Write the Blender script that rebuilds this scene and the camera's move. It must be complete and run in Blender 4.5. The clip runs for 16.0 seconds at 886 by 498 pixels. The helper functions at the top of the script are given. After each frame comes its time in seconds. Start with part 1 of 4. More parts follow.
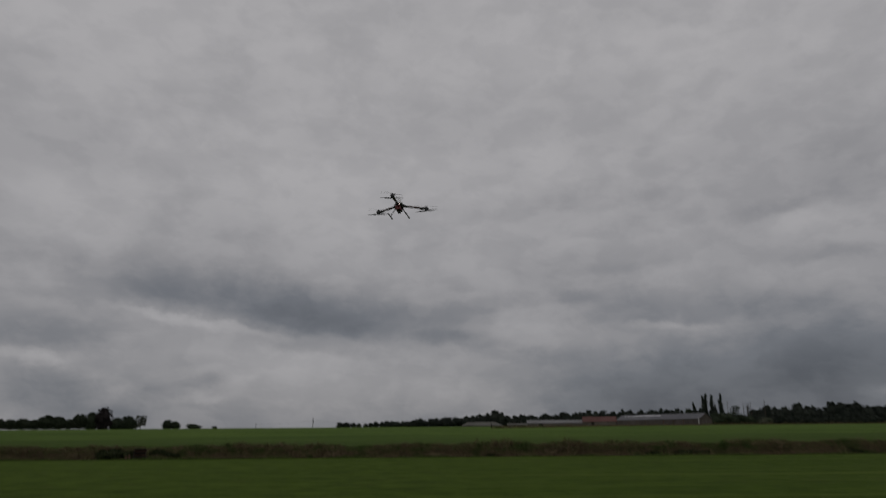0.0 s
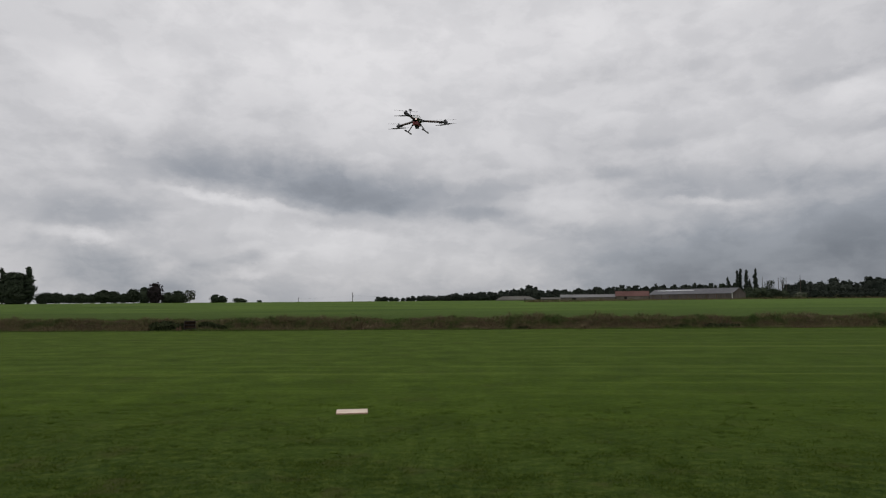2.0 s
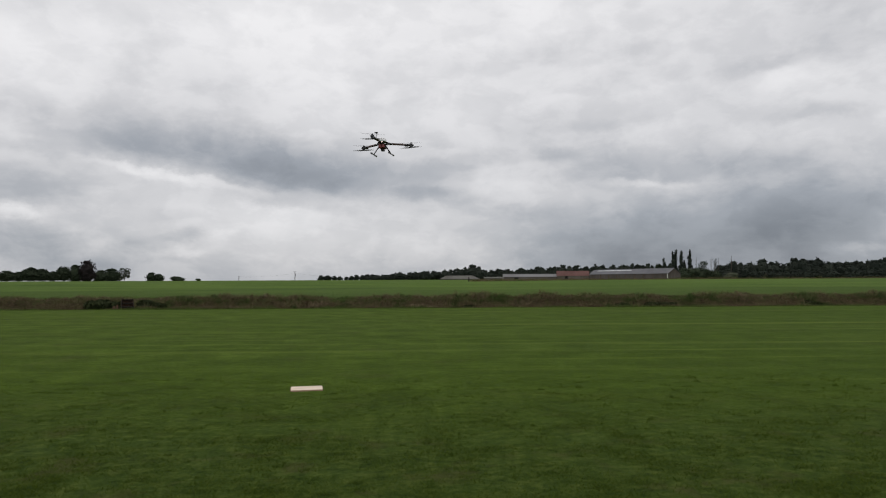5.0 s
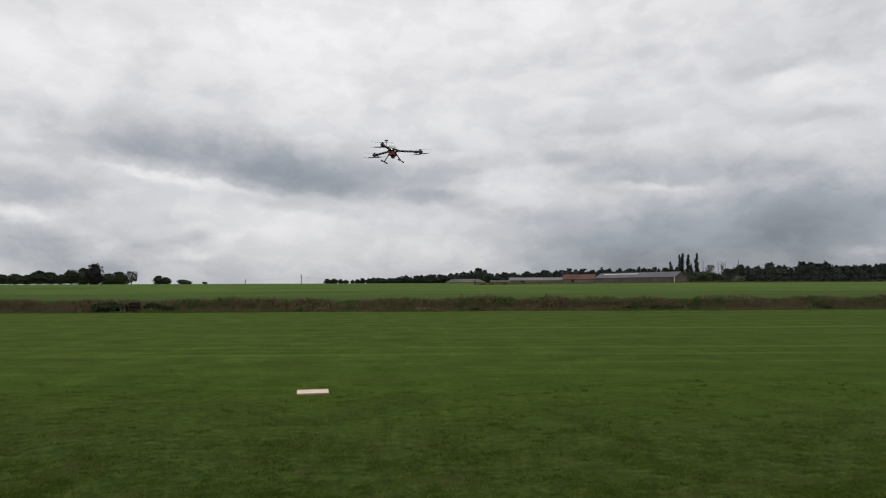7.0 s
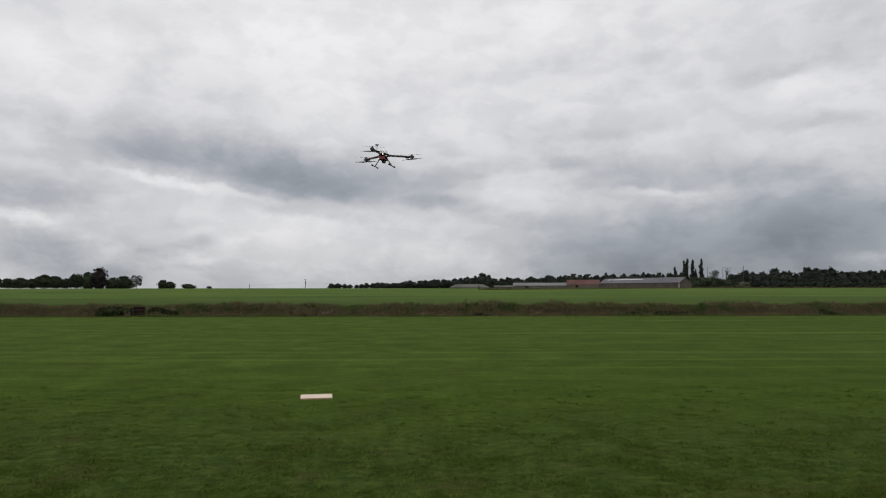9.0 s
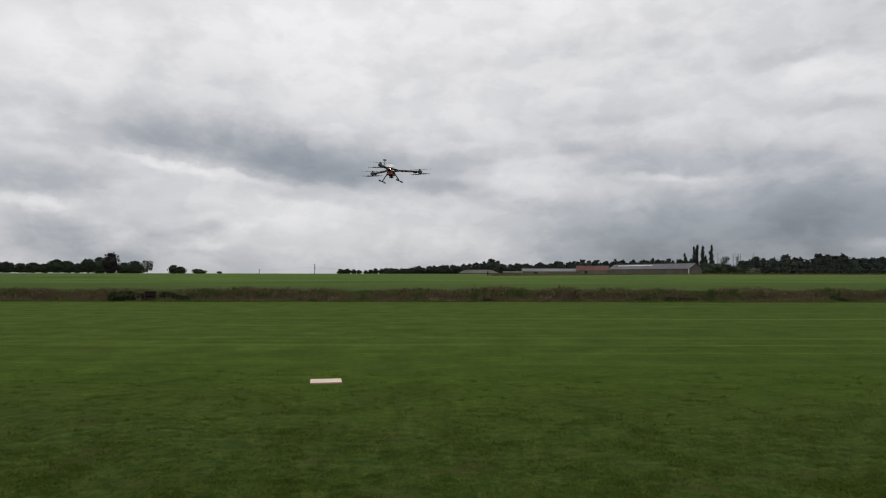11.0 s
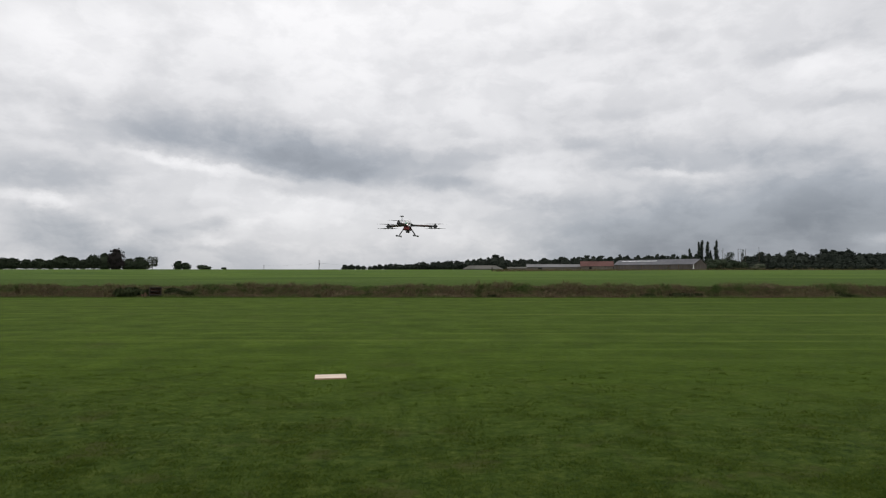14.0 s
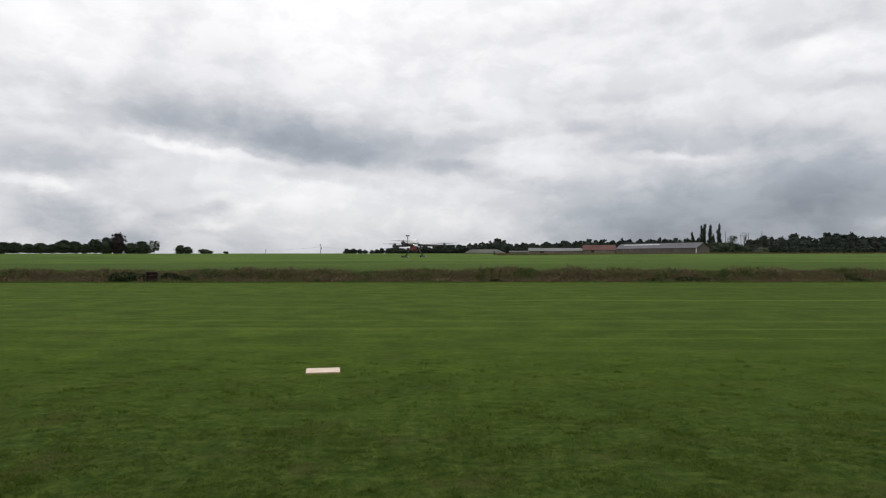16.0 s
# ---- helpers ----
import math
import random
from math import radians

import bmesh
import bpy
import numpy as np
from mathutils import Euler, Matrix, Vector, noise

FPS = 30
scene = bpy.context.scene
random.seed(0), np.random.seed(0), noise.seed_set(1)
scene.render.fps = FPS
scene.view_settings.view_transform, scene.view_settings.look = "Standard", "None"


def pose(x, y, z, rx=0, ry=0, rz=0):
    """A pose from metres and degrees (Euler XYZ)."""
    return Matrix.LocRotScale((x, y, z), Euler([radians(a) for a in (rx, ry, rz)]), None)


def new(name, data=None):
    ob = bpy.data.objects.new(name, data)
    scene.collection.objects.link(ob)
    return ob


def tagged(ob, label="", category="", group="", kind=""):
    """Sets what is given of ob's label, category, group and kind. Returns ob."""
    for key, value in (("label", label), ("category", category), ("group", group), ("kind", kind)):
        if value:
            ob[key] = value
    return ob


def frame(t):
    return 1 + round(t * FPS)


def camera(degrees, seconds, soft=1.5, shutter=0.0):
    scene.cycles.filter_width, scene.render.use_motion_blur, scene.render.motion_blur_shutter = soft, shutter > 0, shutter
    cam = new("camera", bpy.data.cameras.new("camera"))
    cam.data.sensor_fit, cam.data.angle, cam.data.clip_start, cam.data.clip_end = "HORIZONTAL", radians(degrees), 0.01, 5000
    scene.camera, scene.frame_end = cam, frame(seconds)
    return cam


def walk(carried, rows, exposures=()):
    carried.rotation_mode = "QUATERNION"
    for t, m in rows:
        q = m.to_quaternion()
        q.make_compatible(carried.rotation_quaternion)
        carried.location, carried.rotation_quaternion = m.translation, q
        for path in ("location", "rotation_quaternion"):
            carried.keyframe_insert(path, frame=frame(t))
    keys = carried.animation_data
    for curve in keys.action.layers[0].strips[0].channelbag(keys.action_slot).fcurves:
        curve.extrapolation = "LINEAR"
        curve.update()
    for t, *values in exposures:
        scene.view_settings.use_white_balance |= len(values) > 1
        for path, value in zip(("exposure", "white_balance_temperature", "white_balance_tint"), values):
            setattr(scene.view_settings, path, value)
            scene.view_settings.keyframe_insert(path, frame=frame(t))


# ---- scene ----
cam = camera(65.95, 16.0, soft=1.15, shutter=0.6)
walk(cam, [
    (0, pose(0.08, 0, 1.720, 104.58, 0.44, -0.08)),
    (0.5, pose(0.11, 0, 1.722, 100.93, 0.22, -1.16)),
    (1, pose(0.14, 0, 1.725, 98.63, 0.62, -0.75)),
    (1.5, pose(0.185, 0, 1.722, 95.51, 0.58, 2.51)),
    (2, pose(0.2, 0, 1.736, 94.34, 0.42, 2.87)),
    (2.5, pose(0.14, 0, 1.735, 93.44, 0.10, -0.60)),
    (3, pose(0.055, 0, 1.715, 93.85, -0.07, -1.81)),
    (3.5, pose(0.02, 0, 1.704, 93.98, -0.03, -3.42)),
    (4, pose(0, 0, 1.700, 93.18, 0.11, -3.31)),
    (4.5, pose(0, 0, 1.700, 92.57, 0.26, -2.33)),
    (7, pose(0, 0, 1.700, 92.86, 0.20, -1.35)),
    (7.5, pose(0, 0, 1.700, 93.07, 0.06, -1.42)),
    (8, pose(0, 0, 1.700, 93.09, -0.01, -1.45)),
    (8.5, pose(0, 0, 1.700, 93.34, -0.00, -1.32)),
    (9, pose(0, 0, 1.700, 93.28, 0.05, -1.02)),
    (9.5, pose(0, 0, 1.700, 93.03, 0.03, -0.75)),
    (10, pose(0, 0, 1.700, 92.59, -0.03, -0.56)),
    (12.5, pose(0, 0, 1.700, 91.85, 0.00, -0.00)),
    (13, pose(0, 0, 1.700, 91.77, 0.05, 0.07)),
    (13.5, pose(0, 0, 1.700, 91.77, 0.04, 0.15)),
    (14, pose(0, 0, 1.700, 91.72, -0.04, 0.08)),
    (14.5, pose(0, 0, 1.688, 91.50, -0.04, 0.06)),
    (15, pose(0, 0, 1.684, 91.28, -0.05, 0.07)),
    (15.5, pose(0, 0, 1.678, 90.94, 0.03, 0.02)),
    (15.7, pose(0, 0, 1.678, 90.72, 0.03, 0.06)),
    (15.9, pose(0, 0.06, 1.682, 90.45, 0.02, 0.16)),
    (15.967, pose(0, 0.87, 1.713, 90.38, 0.02, 0.23)),
    (16, pose(0, 0.88, 1.714, 90.37, 0.02, 0.24)),
], exposures=[
    (0, -1.26, 6500, 12.0), (0.5, -1.09, 6500, 11.8), (1.0, -0.8, 6500, 11.5), (1.5, -0.5, 6500, 11.2), (2.0, -0.28, 6500, 11.0),
    (2.5, -0.15, 6500, 10.8), (3.0, -0.12, 6500, 10.6), (3.5, -0.1, 6500, 10.4), (4.5, -0.08, 6500, 10.0), (7.0, -0.03, 6500, 10.0),
    (8.5, -0.06, 6500, 10.0), (10.0, -0.1, 6500, 10.0), (12.5, 0.03, 6500, 10.0), (14.5, 0.12, 6500, 10.0), (16.0, 0.2, 6500, 10.0)])


# ---------------------------------------------------------------- node helpers
class Nodes:
    """Short-hand for building a node tree."""

    def __init__(self, tree):
        self.tree = tree
        tree.nodes.clear()

    def add(self, kind, inputs=None):
        n = self.tree.nodes.new(kind)
        for k, v in (inputs or {}).items():
            self.put(n.inputs[k], v)
        return n

    def put(self, socket, v):
        if isinstance(v, bpy.types.NodeSocket):
            self.tree.links.new(v, socket)
        else:
            socket.default_value = v

    def math(self, op, a, b=0.0, clamp=False):
        n = self.add("ShaderNodeMath", {0: a, 1: b})
        n.operation, n.use_clamp = op, clamp
        return n.outputs[0]

    def noise(self, vec, scale, detail=4.0, rough=0.55, distortion=0.0):
        return self.add("ShaderNodeTexNoise", {"Vector": vec, "Scale": scale, "Detail": detail, "Roughness": rough,
                                               "Distortion": distortion}).outputs["Fac"]

    def stretch(self, vec, x, y, z):
        n = self.add("ShaderNodeVectorMath", {0: vec, 1: (x, y, z)})
        n.operation = "MULTIPLY"
        return n.outputs[0]

    def ramp(self, fac, *stops):
        n = self.add("ShaderNodeValToRGB", {"Fac": fac})
        el = n.color_ramp.elements
        while len(el) < len(stops):
            el.new(0.5)
        for e, (p, c) in zip(el, stops):
            e.position, e.color = p, (*c, 1)
        return n.outputs["Color"]

    def mix(self, fac, a, b, mode="MIX"):
        n = self.add("ShaderNodeMix")
        n.data_type, n.blend_type = "RGBA", mode
        self.put(n.inputs["Factor"], fac)
        for s, v in ((n.inputs[6], a), (n.inputs[7], b)):
            self.put(s, (*v, 1) if isinstance(v, tuple) and len(v) == 3 else v)
        return n.outputs[2]

    def step(self, v, lo, hi):
        n = self.add("ShaderNodeMapRange", {"Value": v, "From Min": lo, "From Max": hi})
        n.interpolation_type = "SMOOTHSTEP"
        return n.outputs[0]


# ---------------------------------------------------------------- sky and sun
SUN_UP, SUN_ROUND = 48.0, 215.0
BANK = 41.3  # where the lawn ends
world = bpy.data.worlds.new("overcast_sky")
scene.world = world
world.use_nodes = True
W = Nodes(world.node_tree)
way = W.add("ShaderNodeTexCoord").outputs["Generated"]
axes = W.add("ShaderNodeSeparateXYZ", {0: way}).outputs
up = W.math("MAXIMUM", axes[2], 0.0)
deck = W.math("ADD", up, 0.11)
flat = W.add("ShaderNodeCombineXYZ", {0: W.math("DIVIDE", axes[0], deck), 1: W.math("DIVIDE", axes[1], deck)}).outputs[0]
dirs = W.stretch(way, 1.0, 1.0, 2.3)
broad = W.noise(flat, 0.8, 3.0, 0.5)
mid = W.noise(flat, 1.7, 6.0, 0.52, 0.6)
puffs = W.noise(W.stretch(way, 1.0, 1.0, 1.6), 6.0, 7.0, 0.52, 0.3)
heaps = W.noise(W.stretch(way, 1.1, 0.9, 2.0), 15.0, 8.0, 0.58, 0.25)
wisp = W.noise(W.stretch(way, 1.0, 1.0, 1.4), 30.0, 7.0, 0.6, 0.3)
warp_u = W.noise(dirs, 11.0, 8.0, 0.64)
warp_v = W.noise(W.stretch(way, 1.3, 0.9, 2.0), 13.0, 8.0, 0.64)
# rounded tops: the noise is pressed into bodies with soft undersides
bodies = W.step(puffs, 0.40, 0.60)
knobs = W.step(heaps, 0.40, 0.60)
az = W.math("MULTIPLY", W.math("ARCTAN2", axes[0], axes[1]), 57.2958)
el = W.math("MULTIPLY", W.math("ARCSINE", axes[2]), 57.2958)
az = W.math("ADD", az, W.math("MULTIPLY", W.math("SUBTRACT", warp_u, 0.5), 4.2))
el = W.math("ADD", el, W.math("MULTIPLY", W.math("SUBTRACT", warp_v, 0.5), 2.0))

# Cloud masses: bearing, height above the horizon, half width, half height (degrees), lean, and how much lighter or darker.
GREY_BELLIES = [
    (-19.9, 10.4, 7.9, 2.48, -6, -0.17), (-12.0, 9.2, 6.1, 2.77, -6, -0.24), (-22.5, 10.4, 4.4, 1.56, -4, -0.08),
    (-2.7, 8.2, 7.1, 1.89, -3, -0.15), (-8.8, 7.8, 3.2, 1.68, -4, -0.08), (-11.1, 6.3, 3.2, 0.65, -4, -0.10),
    (-30.5, 6.7, 4.1, 1.62, 4, -0.13), (-30.0, 2.5, 4.2, 2.03, 0, -0.17), (-26.4, 0.9, 3.3, 1.09, 0, -0.18),
    (25.6, 0.5, 13.0, 6.27, 0, -0.35), (30.3, 5.2, 8.4, 3.53, 4, -0.13), (14.2, 1.5, 7.7, 3.24, 0, -0.14),
    (10.9, 10.3, 2.1, 0.56, 0, -0.08), (-30.7, 12.5, 3.3, 1.13, -5, -0.07), (-29.9, 9.5, 2.6, 0.61, -3, -0.08),
    (-18.9, 3.5, 1.7, 0.62, 8, -0.12), (-22.8, 2.7, 2.0, 0.69, 0, -0.10), (-19.3, 5.0, 2.5, 0.49, 4, -0.07),
    (26.8, 15.7, 5.1, 0.69, 9, -0.09), (33.2, 18.1, 3.8, 3.24, 0, -0.10), (30.5, 12.1, 2.2, 0.66, 0, -0.08),
    (9.3, 18.1, 4.0, 1.03, 6, -0.05), (17.6, 18.1, 2.8, 0.73, 9, -0.07), (20.5, 8.9, 9.3, 1.70, -2, -0.13),
    (5.0, 9.9, 5.7, 0.85, 3, -0.07), (8.2, 5.5, 4.2, 0.85, -3, -0.08), (15.2, 12.4, 6.7, 0.55, 3, -0.05),
    (-22.9, 15.5, 6.7, 0.87, -5, -0.03), (0.2, 6.9, 4.3, 0.76, -3, -0.08), (-15.4, 0.3, 7.8, 1.36, 0, -0.07),
    (0.2, 0.3, 9.5, 1.42, 0, -0.07),
]
LIT_TOPS = [
    (-19.8, 8.2, 6.2, 0.35, -9, +0.16), (-30.4, 5.1, 2.9, 0.53, -4, +0.20), (-27.6, 4.3, 1.8, 0.50, -20, +0.07),
    (-13.3, 5.3, 6.2, 1.10, 0, +0.07), (-9.2, 4.0, 6.9, 1.68, 0, +0.06), (-18.5, 2.4, 2.1, 0.36, 3, +0.10),
    (-16.3, 3.6, 1.1, 0.63, 10, +0.09), (18.3, 7.7, 3.7, 0.27, -3, +0.12), (33.0, 2.2, 1.7, 0.52, 0, +0.13),
    (2.1, 10.6, 1.6, 0.28, 6, +0.07), (-1.0, 10.0, 2.6, 0.33, 4, +0.05), (28.7, 14.7, 3.6, 0.85, 4, +0.07),
    (22.7, 15.1, 5.0, 0.53, 4, +0.06), (6.0, 20.8, 9.4, 2.84, 0, +0.05), (-9.4, 20.5, 12.4, 3.96, 0, +0.08),
    (-5.6, 14.7, 8.9, 2.12, 0, +0.03), (31.5, 11.0, 3.6, 0.74, 0, +0.06), (-28.3, 16.4, 6.1, 2.69, 0, +0.09),
    (-2.7, 3.9, 7.1, 1.89, 0, +0.05), (11.6, 14.4, 7.4, 0.65, 4, +0.05), (-24.5, 3.0, 1.5, 0.43, 12, +0.06),
    (4.9, 7.9, 5.2, 0.43, -3, +0.06),
]
light = W.add("ShaderNodeMapRange", {"Value": axes[2], "From Min": 0.0, "From Max": 0.5, "To Min": 0.60, "To Max": 0.87}).outputs[0]
for fac, weight in ((broad, 0.07), (mid, 0.045), (bodies, 0.075), (knobs, 0.060), (wisp, 0.050)):
    light = W.math("ADD", light, W.math("MULTIPLY", W.math("SUBTRACT", fac, 0.5), weight))
for a, e, wide, high, lean, more in GREY_BELLIES + LIT_TOPS:
    c, s = math.cos(radians(lean)), math.sin(radians(lean))
    da, de = W.math("SUBTRACT", az, a), W.math("SUBTRACT", el, e)
    p = W.math("ADD", W.math("MULTIPLY", da, c / wide), W.math("MULTIPLY", de, s / wide))
    q = W.math("ADD", W.math("MULTIPLY", da, -s / high), W.math("MULTIPLY", de, c / high))
    # the edge below a grey belly, and above a lit top, is the sharper one
    sharp = -1.35 if more < 0 else -0.8
    q = W.math("MAXIMUM", q, W.math("MULTIPLY", q, sharp))
    far2 = W.math("POWER", W.math("ADD", W.math("MULTIPLY", p, p), W.math("MULTIPLY", q, q)), 1.4)
    light = W.math("ADD", light, W.math("MULTIPLY", W.math("EXPONENT", W.math("MULTIPLY", far2, -1.0)), more))
cloud = W.ramp(light, (0.12, (0.19, 0.21, 0.245)), (0.40, (0.368, 0.393, 0.435)), (0.65, (0.648, 0.65, 0.671)), (0.95, (0.965, 0.957, 0.968)))
air = W.add("ShaderNodeTexSky")
air.sky_type, air.sun_disc, air.sun_elevation, air.sun_rotation = "NISHITA", False, radians(SUN_UP), radians(SUN_ROUND)
blue = W.mix(1.0, air.outputs[0], (0.08, 0.08, 0.08), "MULTIPLY")
back = W.add("ShaderNodeBackground", {"Color": W.mix(0.95, blue, cloud), "Strength": 1.0})
W.add("ShaderNodeOutputWorld", {"Surface": back.outputs[0]})

sun = new("sun", bpy.data.lights.new("sun", "SUN"))
sun.data.energy, sun.data.angle, sun.data.color = 0.5, radians(30), (1.0, 0.97, 0.92)
sun.matrix_world = pose(0, 0, 60, 90 - SUN_UP, 0, 180 - SUN_ROUND)


# ---------------------------------------------------------------- materials
def material(name, rough=0.8, metal=0.0):
    m = bpy.data.materials.new(name)
    m.use_nodes = True
    n = Nodes(m.node_tree)
    b = n.add("ShaderNodeBsdfPrincipled", {"Roughness": rough, "Metallic": metal})
    n.add("ShaderNodeOutputMaterial", {"Surface": b.outputs[0]})
    return m, n, b


def bump(n, b, height, strength, distance):
    n.put(b.inputs["Normal"], n.add("ShaderNodeBump", {"Height": height, "Strength": strength, "Distance": distance}).outputs[0])


def grained(name, dark, light, scale, rough=0.6, metal=0.0, stretch=(1, 1, 1), relief=0.15, depth=0.01, big=None):
    """Two colours mixed by noise at two scales, with fine relief."""
    m, n, b = material(name, rough, metal)
    spot = n.add("ShaderNodeTexCoord").outputs["Object"]
    vec = n.stretch(spot, *stretch)
    fine = n.noise(vec, scale, 6.0, 0.6)
    wide = n.noise(spot, big or scale * 0.12, 3.0, 0.5)
    fac = n.math("ADD", n.math("MULTIPLY", fine, 0.6), n.math("MULTIPLY", wide, 0.4))
    n.put(b.inputs["Base Color"], n.mix(n.step(fac, 0.32, 0.68), dark, light))
    n.put(b.inputs["Roughness"], n.math("ADD", rough - 0.08, n.math("MULTIPLY", fine, 0.16), True))
    if rough >= 0.85:
        b.inputs["Specular IOR Level"].default_value = 0.1
    bump(n, b, fine, relief, depth)
    return m


def leafy(name, dark, light, patch, rough=0.75, thin=0.0):
    """Leaves or blades: each its own tone, drifting in patches; thin ones let light through."""
    m, n, b = material(name, rough)
    geo = n.add("ShaderNodeNewGeometry")
    drift = n.noise(geo.outputs["Position"], patch, 3.0, 0.55)
    fac = n.math("ADD", n.math("MULTIPLY", geo.outputs["Random Per Island"], 0.55), n.math("MULTIPLY", drift, 0.45))
    tone = n.mix(n.step(fac, 0.15, 0.85), dark, light)
    n.put(b.inputs["Base Color"], tone)
    b.inputs["Specular IOR Level"].default_value = 0.02
    if thin:
        through_leaf = n.add("ShaderNodeBsdfTranslucent", {"Color": tone})
        both = n.add("ShaderNodeMixShader", {0: thin, 1: b.outputs[0], 2: through_leaf.outputs[0]})
        out = next(o for o in m.node_tree.nodes if o.type == "OUTPUT_MATERIAL")
        n.put(out.inputs["Surface"], both.outputs[0])
    return m


def ground_material():
    """Mown lawn, weedy bank and sown field on one sheet, parted by distance across the field."""
    m, n, b = material("grass_ground", 0.9)
    b.inputs["Specular IOR Level"].default_value = 0.02
    pos = n.add("ShaderNodeNewGeometry").outputs["Position"]
    split = n.add("ShaderNodeSeparateXYZ", {0: pos}).outputs
    x, y = split[0], split[1]
    wide, patch = n.noise(n.stretch(pos, 0.35, 1, 1), 0.11, 4.0), n.noise(pos, 0.85, 5.0, 0.6)
    tuft, fine = n.noise(pos, 7.0, 5.0, 0.65), n.noise(pos, 45.0, 4.0, 0.7)
    streak = n.noise(n.stretch(pos, 0.06, 1.0, 1.0), 1.3, 4.0, 0.6)
    lanes = n.noise(n.stretch(pos, 0.014, 1.0, 1.0), 0.95, 3.0, 0.6)
    # lawn
    clump = n.noise(pos, 17.0, 4.0, 0.65)
    line = n.noise(n.stretch(pos, 0.022, 1.0, 1.0), 4.6, 4.0, 0.65)
    fac = n.math("ADD", n.math("MULTIPLY", patch, 0.30), n.math("MULTIPLY", tuft, 0.25))
    fac = n.math("ADD", fac, n.math("MULTIPLY", clump, 0.22))
    fac = n.math("ADD", fac, n.math("MULTIPLY", fine, 0.12))
    rows = n.math("MULTIPLY", n.math("SUBTRACT", line, 0.5), n.step(y, 6.0, 20.0))
    fac = n.math("ADD", fac, n.math("MULTIPLY", rows, 0.22))
    fac = n.math("ADD", fac, n.math("MULTIPLY", wide, 0.08))
    lawn = n.ramp(fac, (0.40, (0.020, 0.038, 0.003)), (0.50, (0.045, 0.076, 0.007)), (0.60, (0.082, 0.124, 0.016)))
    dry = n.step(n.math("ADD", n.math("MULTIPLY", lanes, 0.65), n.math("MULTIPLY", line, 0.35)), 0.52, 0.60)
    dry = n.math("MULTIPLY", dry, n.step(y, 6.0, 18.0))
    # the lawn colour goes darker green towards one side, where the mower's lines show best
    side = n.step(n.math("ADD", x, n.math("MULTIPLY", n.math("SUBTRACT", wide, 0.5), 12.0)), -4.0, 12.0)
    dry = n.math("MULTIPLY", dry, n.math("ADD", 0.45, n.math("MULTIPLY", side, 0.55)))
    lawn = n.mix(n.math("MULTIPLY", side, 0.30), lawn, (0.026, 0.050, 0.005))
    lawn = n.mix(n.math("MULTIPLY", dry, 0.55), lawn, (0.098, 0.128, 0.020))
    bare = n.step(n.noise(pos, 0.55, 5.0, 0.7), 0.55, 0.70)
    worn = n.math("SUBTRACT", 0.85, n.math("MULTIPLY", n.step(n.math("ADD", y, n.math("MULTIPLY", patch, 3.0)), 6.5, 10.5), 0.5))
    lawn = n.mix(n.math("MULTIPLY", bare, worn), lawn, (0.050, 0.049, 0.015))
    trodden = n.math("SUBTRACT", 1.0, n.step(n.math("ADD", y, n.math("MULTIPLY", n.math("SUBTRACT", wide, 0.5), 9.0)), 6.2, 11.5))
    coarse = n.math("ADD", n.math("MULTIPLY", tuft, 0.40), n.math("MULTIPLY", n.noise(pos, 3.6, 6.0, 0.7), 0.35))
    coarse = n.math("ADD", coarse, n.math("MULTIPLY", clump, 0.25))
    rough_grass = n.ramp(coarse, (0.40, (0.011, 0.025, 0.004)), (0.49, (0.029, 0.050, 0.008)), (0.59, (0.066, 0.088, 0.018)))
    rough_grass = n.mix(n.math("MULTIPLY", n.step(n.noise(pos, 1.3, 5.0, 0.65), 0.53, 0.66), 0.75), rough_grass, (0.046, 0.044, 0.016))
    lawn = n.mix(n.math("MULTIPLY", trodden, 0.88), lawn, rough_grass)
    # field: a darker margin, then short crop
    grain = n.noise(n.stretch(pos, 0.12, 1.0, 1.0), 0.5, 5.0, 0.7)
    sward = n.noise(n.stretch(pos, 0.30, 1.0, 1.0), 0.9, 6.0, 0.75)
    grain = n.math("ADD", n.math("MULTIPLY", grain, 0.5), n.math("MULTIPLY", sward, 0.5))
    crop = n.ramp(n.math("ADD", n.math("MULTIPLY", wide, 0.4), n.math("ADD", n.math("MULTIPLY", streak, 0.2), n.math("MULTIPLY", grain, 0.4))),
                  (0.43, (0.034, 0.068, 0.011)), (0.57, (0.086, 0.136, 0.024)))
    margin = n.mix(patch, (0.030, 0.054, 0.011), (0.052, 0.084, 0.016))
    edge = n.math("ADD", y, n.math("MULTIPLY", n.math("SUBTRACT", wide, 0.5), 26.0))
    field = n.mix(n.step(edge, 48.0, 92.0), margin, crop)
    soil = n.mix(n.step(tuft, 0.4, 0.6), (0.040, 0.030, 0.018), (0.060, 0.064, 0.026))
    near = n.math("ADD", y, n.math("MULTIPLY", n.math("SUBTRACT", tuft, 0.5), 0.8))
    col = n.mix(n.step(near, BANK - 0.1, BANK + 0.5), lawn, soil)
    col = n.mix(n.step(near, BANK + 1.5, BANK + 2.0), col, field)
    n.put(b.inputs["Base Color"], col)
    b.inputs["Sheen Weight"].default_value, b.inputs["Sheen Roughness"].default_value = 0.05, 0.4
    b.inputs["Sheen Tint"].default_value = (0.62, 0.80, 0.25, 1)
    bump(n, b, n.math("ADD", tuft, n.math("MULTIPLY", fine, 0.5)), 0.45, 0.04)
    return m


